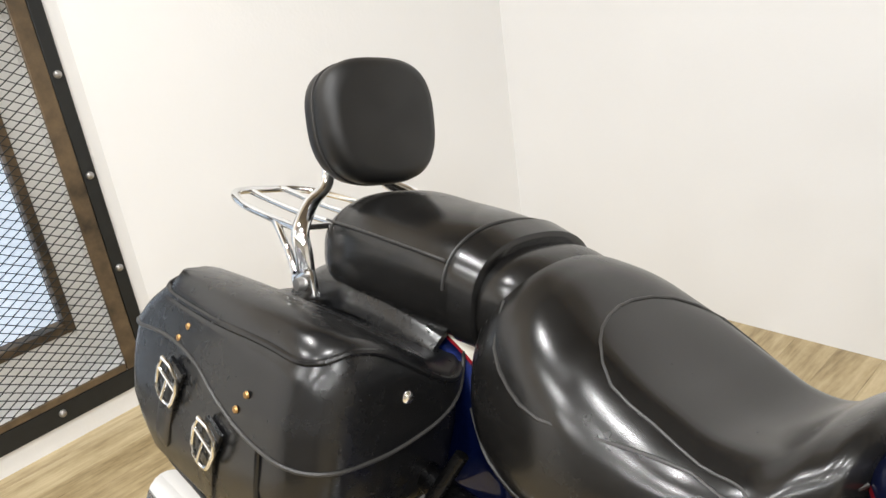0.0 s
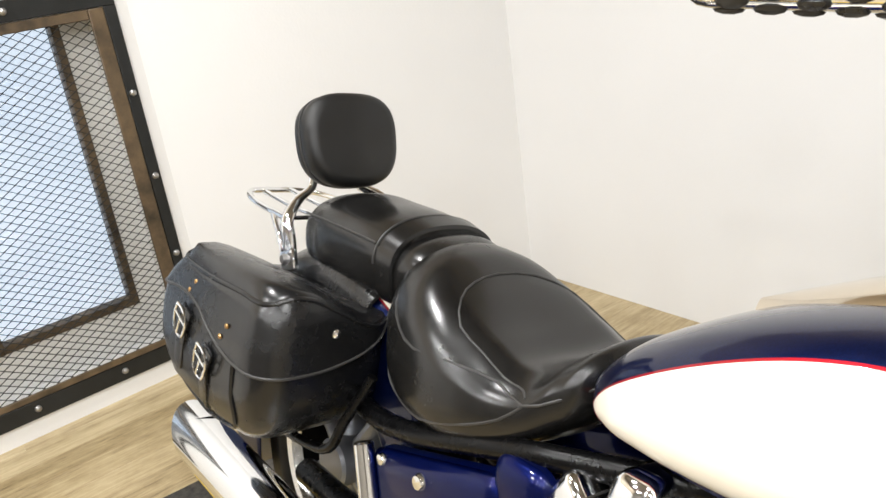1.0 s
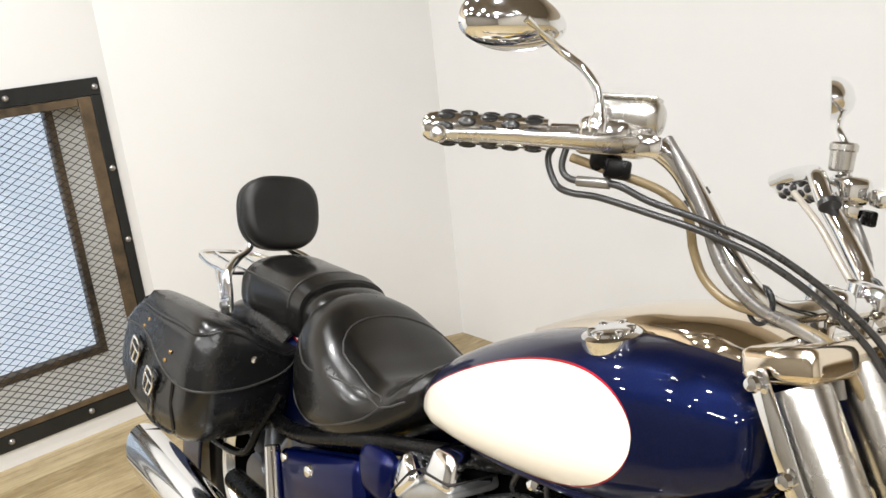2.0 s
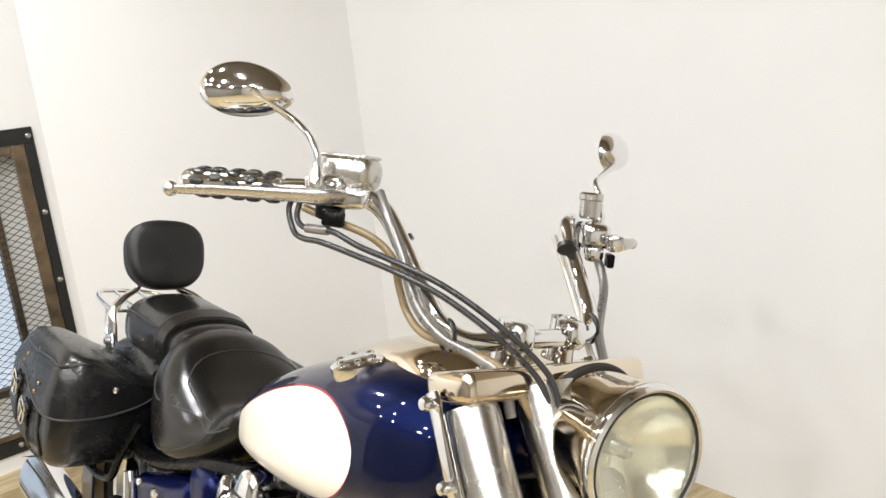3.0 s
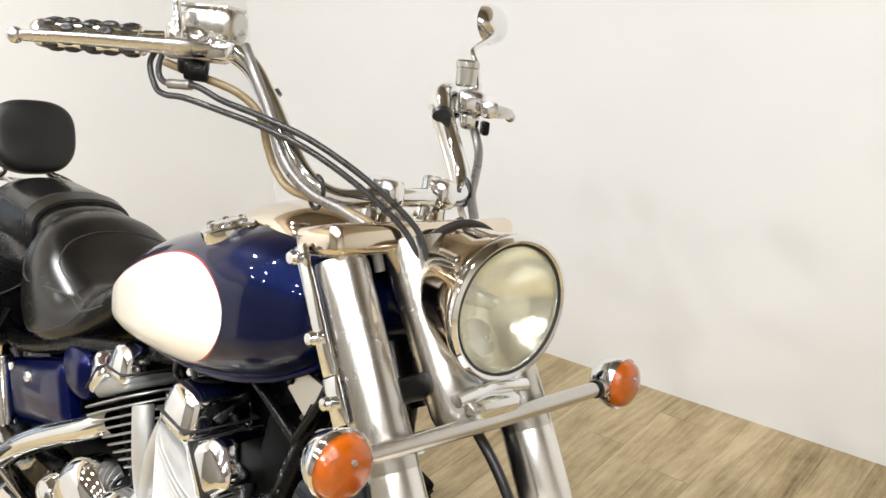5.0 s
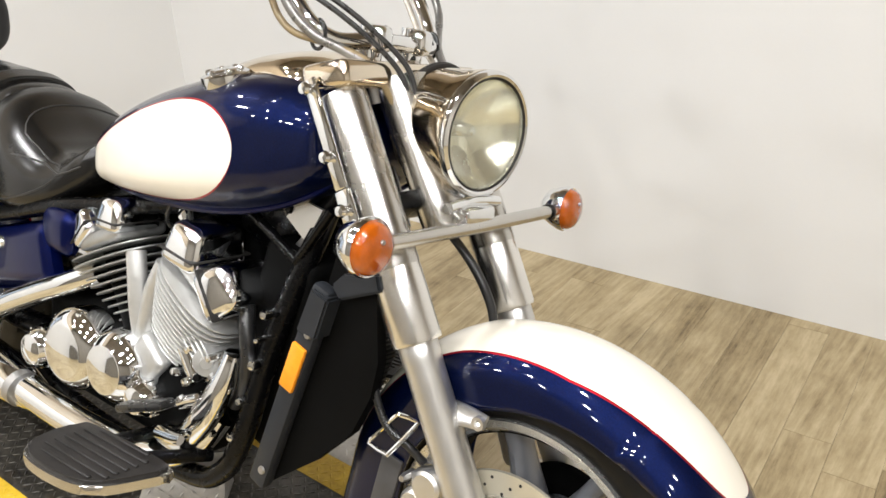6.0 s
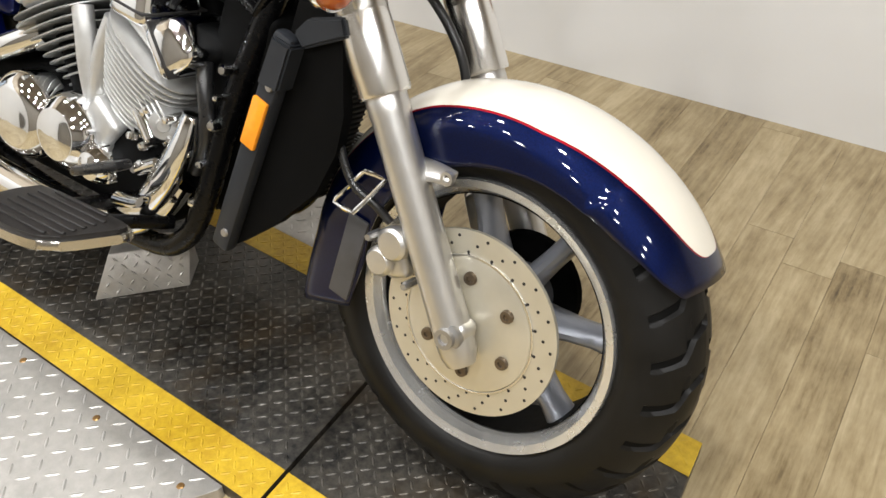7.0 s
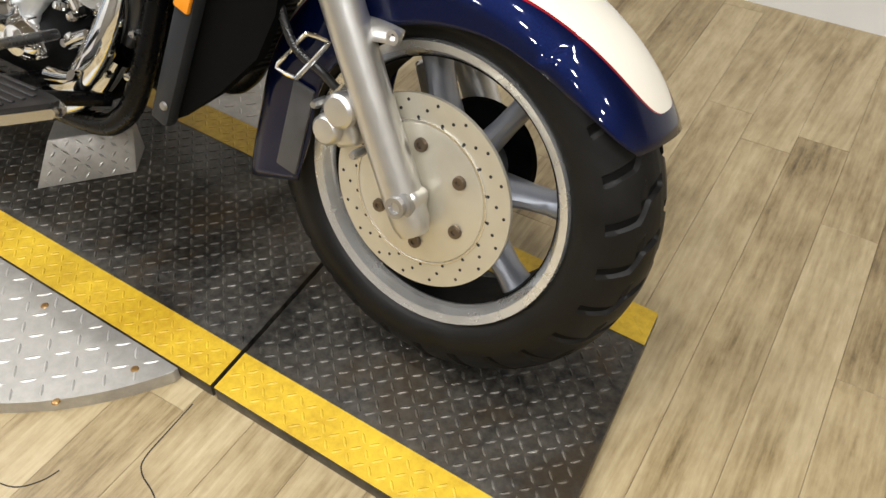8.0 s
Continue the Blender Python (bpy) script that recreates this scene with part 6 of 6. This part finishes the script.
# carburettors and wiring in the V, under the tank
for x, z, r in ((-0.705, 0.655, 0.022), (-0.645, 0.652, 0.020), (-0.675, 0.625, 0.024)):
    part("carburettor", lathe([(0.0, 0.012), (r * 0.45, 0.010), (r * 0.7, 0.002), (r * 0.7, -0.03)], aim((x, -0.100, z), (0.1, -1, 0.15)), 18), CHROME, eng, "small chrome carburettor cap")
for k in range(9):
    x = rng.uniform(-0.74, -0.56)
    z = rng.uniform(0.57, 0.68)
    part("wire", tube([(x, -0.09, z), (x + rng.uniform(-0.03, 0.03), -0.125, z + rng.uniform(-0.04, 0.02)), (x + rng.uniform(-0.06, 0.06), -0.11, z + rng.uniform(-0.06, 0.0)), (x + rng.uniform(-0.08, 0.08), -0.07, z - 0.06)], 0.0045, 8, 5), HOSE, eng)

# ---- frame, radiator, side parts ----
fr = new("chassis")
fr.parent = bike
fr["label"] = "black tubular frame"
for s in (-1, 1):
    part("down_tube", tube([(-0.395, 0.045 * s, 0.80), (-0.405, 0.075 * s, 0.70), (-0.455, 0.115 * s, 0.50), (-0.485, 0.135 * s, 0.34), (-0.53, 0.14 * s, 0.25), (-0.62, 0.145 * s, 0.215), (-0.90, 0.15 * s, 0.215), (-1.15, 0.15 * s, 0.25)], 0.019, 14), BLACKMETAL, fr)
    part("top_tube", tube([(-0.42, 0.04 * s, 0.77), (-0.60, 0.07 * s, 0.70), (-0.90, 0.11 * s, 0.63), (-1.05, 0.14 * s, 0.60), (-1.30, 0.155 * s, 0.535), (-1.45, 0.155 * s, 0.56)], 0.017, 14), BLACKMETAL, fr)
    part("gusset", rbox(Matrix.Translation((-0.455, 0.070 * s, 0.655)) @ Matrix.Rotation(radians(40), 4, 'Y'), 0.016, 0.012, 0.16, 0.004, 2), BOLT, fr, "bare steel gusset")
    part("neck_plate", rbox(Matrix.Translation((-0.452, 0.086 * s, 0.728)) @ Matrix.Rotation(radians(25), 4, 'Y'), 0.036, 0.012, 0.060, 0.010, 3), SATIN, fr, "cream coated bracket")
    part("neck_bolt", lathe([(0.0, 0.006), (0.006, 0.006), (0.008, 0.003), (0.009, 0.0)], aim((-0.460, 0.093 * s, 0.718), (0, s, 0)), 12), BLACKMETAL, fr)
# added block that keeps the bright wall from showing through the frame
part("frame_gap_filler", rbox(Matrix.Translation((-0.520, 0, 0.672)) @ Matrix.Rotation(radians(14), 4, 'Y'), 0.230, 0.085, 0.130, 0.020, 3), BLACKMETAL, fr, "black block added to darken the gap in the frame")
part("steering_head", rod((-0.33, 0, 0.70), (-0.43, 0, 0.90), 0.032, 20), BLACKMETAL, fr)

part("coolant_tank", rbox(Matrix.Translation((-0.490, 0, 0.480)) @ Matrix.Rotation(radians(14), 4, 'Y'), 0.120, 0.200, 0.360, 0.020, 3), MATTBLACK, fr, "black plastic coolant tank")
for s in (-1, 1):
    part("brace", tube([(-0.560, 0.100 * s, 0.704), (-0.518, 0.100 * s, 0.685), (-0.470, 0.101 * s, 0.663), (-0.428, 0.102 * s, 0.643)], 0.0085, 12, 3), BLACKMETAL, fr)
    part("brace", tube([(-0.430, 0.102 * s, 0.640), (-0.400, 0.100 * s, 0.684), (-0.366, 0.098 * s, 0.735)], 0.0085, 12, 3), BLACKMETAL, fr)
    web = bmesh.new()
    skin(web, [[web.verts.new((x, y_ * s, z)) for x, z in ((-0.466, 0.704), (-0.420, 0.673), (-0.390, 0.730), (-0.436, 0.738))] for y_ in (0.088, 0.094)])
    part("web_plate", web, SLIDER, fr, "bare steel web plate")
    for x_, z_, r_ in ((-0.46, 0.47, 0.010), (-0.485, 0.40, 0.008), (-0.44, 0.56, 0.009), (-0.50, 0.33, 0.009), (-0.452, 0.515, 0.006)):
        part("clamp_bolt", lathe([(0.0, 0.010), (r_ * 0.6, 0.009), (r_, 0.004), (r_, -0.02)], aim((x_, 0.148 * s, z_), (0.3, s, 0.1)), 10), CHROME, fr)
    part("coolant_hose", tube([(-0.53, 0.10 * s, 0.56), (-0.50, 0.132 * s, 0.53), (-0.485, 0.138 * s, 0.47), (-0.50, 0.13 * s, 0.41), (-0.53, 0.12 * s, 0.37)], 0.013, 12), HOSE, fr)

radm = Matrix.Translation((-0.352, 0, 0.468)) @ Matrix.Rotation(radians(17), 4, 'Y')
rad = new("radiator")
rad.parent = bike
rad["label"] = "narrow black radiator with a grey plastic side shroud"
part("core", rbox(radm @ Matrix.Translation((0, -0.065, 0.03)), 0.070, 0.160, 0.270, 0.006, 2), MATTBLACK, rad)
for k in range(26):
    part("core_fin", rbox(radm @ Matrix.Translation((0.0365, -0.065, -0.095 + k * 0.010)), 0.003, 0.15, 0.003, 0, 1), DARKHOLE, rad)
for s in (-1,):
    sh = part("shroud", rbox(radm @ Matrix.Translation((-0.006, 0.163 * s, 0.0)), 0.036, 0.026, 0.370, 0.008, 2), PLASTIC, rad, "dull grey plastic shroud")
    part("reflector", rbox(radm @ Matrix.Translation((-0.006, 0.1775 * s, 0.046)), 0.028, 0.008, 0.078, 0.003, 2), AMBER, sh, "amber side reflector")
    part("screw", lathe([(0.0, 0.004), (0.006, 0.003), (0.007, 0.0)], aim(radm @ Vector((0.0, 0.176 * s, 0.108)), (0, s, 0)), 12), BOLT, sh)
    part("screw", lathe([(0.0, 0.004), (0.006, 0.003), (0.007, 0.0)], aim(radm @ Vector((0.0, 0.176 * s, -0.150)), (0, s, 0)), 12), BOLT, sh)
    for nm_, plan, y0_, y1_ in (("shroud_head", ((-0.318, 0.643), (-0.283, 0.634), (-0.302, 0.568), (-0.342, 0.572)), 0.146, 0.182), ("shroud_cap", ((-0.296, 0.650), (-0.272, 0.674), (-0.214, 0.688), (-0.205, 0.664), (-0.278, 0.632)), 0.134, 0.166)):
        hb2 = bmesh.new()
        skin(hb2, [[hb2.verts.new((x, y_ * s, z)) for x, z in plan] for y_ in (y0_, y1_)])
        bmesh.ops.recalc_face_normals(hb2, faces=hb2.faces[:])
        bmesh.ops.bevel(hb2, geom=hb2.edges[:], offset=0.0035, segments=2, affect='EDGES')
        part(nm_, hb2, PLASTIC, sh)
    ck = bmesh.new()
    outline = [(-0.300, 0.690), (-0.250, 0.692), (-0.224, 0.672), (-0.207, 0.560), (-0.214, 0.505), (-0.243, 0.438), (-0.312, 0.365), (-0.392, 0.300), (-0.410, 0.310), (-0.365, 0.440)]
    skin(ck, [[ck.verts.new((x, y_ * s, z)) for x, z in outline] for y_ in (0.135, 0.153)])
    part("cheek", ck, MATTBLACK, rad, "black inner cheek")

for s in (-1, 1):
    sc = part("side_cover", rbox(Matrix.Translation((-1.165, 0.158 * s, 0.475)) @ Matrix.Rotation(radians(-16), 4, 'Y'), 0.300, 0.040, 0.130, 0.030, 4), BLUE, bike, "dark blue side cover")
    part("cover_bolt", lathe([(0.0, 0.010), (0.010, 0.009), (0.013, 0.004), (0.013, 0.0)], aim((-1.190, 0.176 * s, 0.500), (0, s, 0)), 18), CHROME, sc)
    part("cover_bolt", lathe([(0.0, 0.008), (0.008, 0.007), (0.010, 0.003), (0.010, 0.0)], aim((-1.285, 0.176 * s, 0.492), (0, s, 0)), 16), CHROME, sc)
    part("front_side_cover", rbox(Matrix.Translation((-1.015, 0.150 * s, 0.560)), 0.10, 0.04, 0.09, 0.025, 4), BLUE, bike, "dark blue front side cover")
    # floorboard
    fbd = new("floorboard")
    fbd.parent = bike
    fbd["label"] = "footboard with ribbed rubber pad and bright rim"
    path = [(-0.510, 0.262), (-0.488, 0.280), (-0.492, 0.300), (-0.520, 0.365), (-0.560, 0.392), (-0.640, 0.400), (-0.700, 0.390), (-0.728, 0.362), (-0.738, 0.320), (-0.730, 0.275), (-0.700, 0.262)]
    sm = [(p.x, p.y * s) for p in smooth_path([(x, y, 0) for x, y in path], 4, True)]
    fbm = Matrix.Translation((-0.61, 0, 0.312)) @ Matrix.Rotation(radians(-3), 4, 'Y') @ Matrix.Translation((0.61, 0, 0))
    b1 = prism(sm, -0.015, 0.0, None, 0.004)
    b1.transform(fbm)
    part("plate", b1, SATIN, fbd, "bright alloy plate")
    cx_, cy_ = -0.612, 0.322 * s
    b1 = prism([(cx_ + (x - cx_) * 0.94, cy_ + (y - cy_) * 0.92) for x, y in sm], 0.0, 0.006, None, 0.002)
    b1.transform(fbm)
    pad = part("pad", b1, BOARD, fbd, "ribbed dark rubber pad")
    for k in range(7):
        y = (0.272 + k * 0.0165) * s
        part("rib", rbox(fbm @ Matrix.Translation((-0.612, y, 0.0072)), 0.170 if 0 < k < 6 else 0.130, 0.008, 0.004, 0.0015, 1), BOARD, pad)
    part("arm", rod((-0.56, 0.14 * s, 0.27), (-0.60, 0.27 * s, 0.292), 0.012, 12), BLACKMETAL, fbd)
    part("arm", rod((-0.68, 0.14 * s, 0.27), (-0.67, 0.27 * s, 0.292), 0.012, 12), BLACKMETAL, fbd)
# brake pedal
ped = new("brake_pedal")
ped.parent = bike
ped["label"] = "chrome brake pedal with a dark pad above the footboard"
part("arm", tube([(-0.640, -0.19, 0.300), (-0.575, -0.205, 0.318), (-0.535, -0.215, 0.335), (-0.520, -0.235, 0.345)], [0.012, 0.011, 0.010, 0.009], 12, 6, None, 0.6), CHROME, ped)
part("pad", rbox(Matrix.Translation((-0.622, -0.230, 0.366)) @ Matrix.Rotation(radians(-22), 4, 'Y'), 0.130, 0.034, 0.016, 0.006, 2), HOSE, ped, "dark rubber pad")

# exhaust
for s in (-1, 1):
    ex = new("exhaust")
    ex.parent = bike
    ex["label"] = "long chrome exhaust with slash-cut end"
    part("header", tube([(-0.56, 0.125 * s, 0.335), (-0.585, 0.150 * s, 0.285), (-0.65, 0.172 * s, 0.245), (-0.80, 0.19 * s, 0.225), (-1.00, 0.205 * s, 0.235)], 0.024, 18), CHROME, ex, "chrome header pipe")
    part("heat_shield", tube([(-0.72, 0.196 * s, 0.236), (-0.86, 0.208 * s, 0.236), (-1.02, 0.215 * s, 0.245)], 0.029, 18), CHROME, ex)
    part("rear_header", tube([(-0.90, 0.135 * s, 0.505), (-0.97, 0.160 * s, 0.470), (-1.06, 0.178 * s, 0.428), (-1.16, 0.195 * s, 0.375), (-1.28, 0.205 * s, 0.295)], 0.024, 18), CHROME, ex, "chrome rear header pipe")
    muf = bmesh.new()
    rings = []
    a0, a1 = Vector((-1.00, 0.205 * s, 0.235)), Vector((-1.875, 0.222 * s, 0.292))
    dr = (a1 - a0).normalized()
    up_ = Vector((0, 0, 1))
    sd = dr.cross(up_).normalized()
    up_ = sd.cross(dr)
    for t, r in ((0, 0.030), (0.06, 0.040), (0.14, 0.048), (0.5, 0.054), (0.9, 0.056), (1.0, 0.055), (1.0, 0.050), (0.93, 0.047)):
        ring = []
        for j in range(32):
            a = 2 * math.pi * j / 32
            slash = dr * (0.055 * math.sin(a)) if t >= 0.93 else Vector()
            ring.append(muf.verts.new(a0.lerp(a1, t) + sd * r * math.cos(a) + up_ * r * math.sin(a) + slash))
        rings.append(ring)
    skin(muf, rings)
    part("silencer", muf, CHROME, ex, "chrome silencer")
    part("clamp", rod((-1.03, 0.217 * s, 0.243), (-1.05, 0.218 * s, 0.245), 0.036, 24), BOLT, ex)

# chrome strut, swing arm and shock by the rear wheel
for s in (-1, 1):
    part("swing_arm", tube([(-1.08, 0.13 * s, 0.33), (-1.30, 0.135 * s, 0.325), (-1.60, 0.125 * s, 0.315)], 0.024, 14), BLACKMETAL, bike)
    part("bag_guard", tube([(-1.34, 0.165 * s, 0.60), (-1.375, 0.19 * s, 0.52), (-1.42, 0.20 * s, 0.455), (-1.60, 0.20 * s, 0.44), (-1.72, 0.185 * s, 0.50)], 0.0085, 12), BLACKMETAL, bike)
    shk = part("shock_cover", rod((-1.285, 0.185 * s, 0.365), (-1.335, 0.180 * s, 0.500), 0.018, 18, None, 0.016, 0.003), CHROME, bike, "chrome spring tube")
    part("passenger_peg", rod((-1.22, 0.17 * s, 0.33), (-1.24, 0.26 * s, 0.335), 0.016, 16), HOSE, bike)

# side stand on the far side
part("side_stand", tube([(-0.86, 0.14, 0.23), (-0.88, 0.20, 0.14), (-0.90, 0.262, 0.072)], 0.012, 12), BLACKMETAL, bike, "black side stand")

# ---- floor planks ----
PW, PL_ = 0.108, 1.22
FDIR = radians(94.7 - 90)
fm = Matrix.Rotation(FDIR, 4, 'Z')


def plank_mesh(name, w, l):
    b_ = rbox(Matrix.Translation((0, 0, -0.003)), w - 0.0005, l - 0.0004, 0.006, 0.0005, 1)
    me_ = bpy.data.meshes.new(name)
    b_.to_mesh(me_)
    b_.free()
    me_.materials.append(PLANK)
    return me_


plank_me = plank_mesh("plank", PW, PL_)
rngp = random.Random(11)
near_planks, rest_planks = [], []
for i in range(-38, 37):
    shift_ = rngp.uniform(0, PL_)
    for j in range(-5, 4):
        p = fm @ Vector((i * PW, j * PL_ + shift_, 0))
        if not (-3.6 < p.x < 3.6 and -4.4 < p.y < 2.6):
            continue
        if -3.0 < p.x < 1.1 and -1.2 < p.y < 1.36:
            near_planks.append(p)
        else:
            rest_planks.append(p)
for p in near_planks[:300]:
    o = new("plank", plank_me)
    o.parent = floor
    o.matrix_local = Matrix.Translation((p.x, p.y, FLOOR_Z)) @ fm


def trimmed(q, sunk_):
    """A plank's corner, cut back along its length to the room's ends."""
    y = min(max(q.y, -3.65), 1.98)
    return (q.x - (y - q.y) * math.tan(FDIR), y, FLOOR_Z - sunk_)


me = bpy.data.meshes.new("outer_planks")
vv, fc = [], []
for p in rest_planks + near_planks[300:]:
    k = len(vv)
    for x, y in ((-1, -1), (1, -1), (1, 1), (-1, 1)):
        q = fm @ Vector((x * (PW - 0.0006) / 2, y * (PL_ - 0.0012) / 2, 0))
        vv.append(trimmed(p + q, 0.0))
    for x, y in ((-1, -1), (1, -1), (1, 1), (-1, 1)):
        q = fm @ Vector((x * (PW - 0.0006) / 2, y * (PL_ - 0.0012) / 2, 0))
        vv.append(trimmed(p + q, 0.003))
    fc += [(k, k + 1, k + 2, k + 3), (k, k + 4, k + 5, k + 1), (k + 1, k + 5, k + 6, k + 2), (k + 2, k + 6, k + 7, k + 3), (k + 3, k + 7, k + 4, k)]
me.from_pydata(vv, [], fc)
me.materials.append(PLANK)
o = new("outer_planks", me)
o.parent = floor
o["kind"] = "stuff"
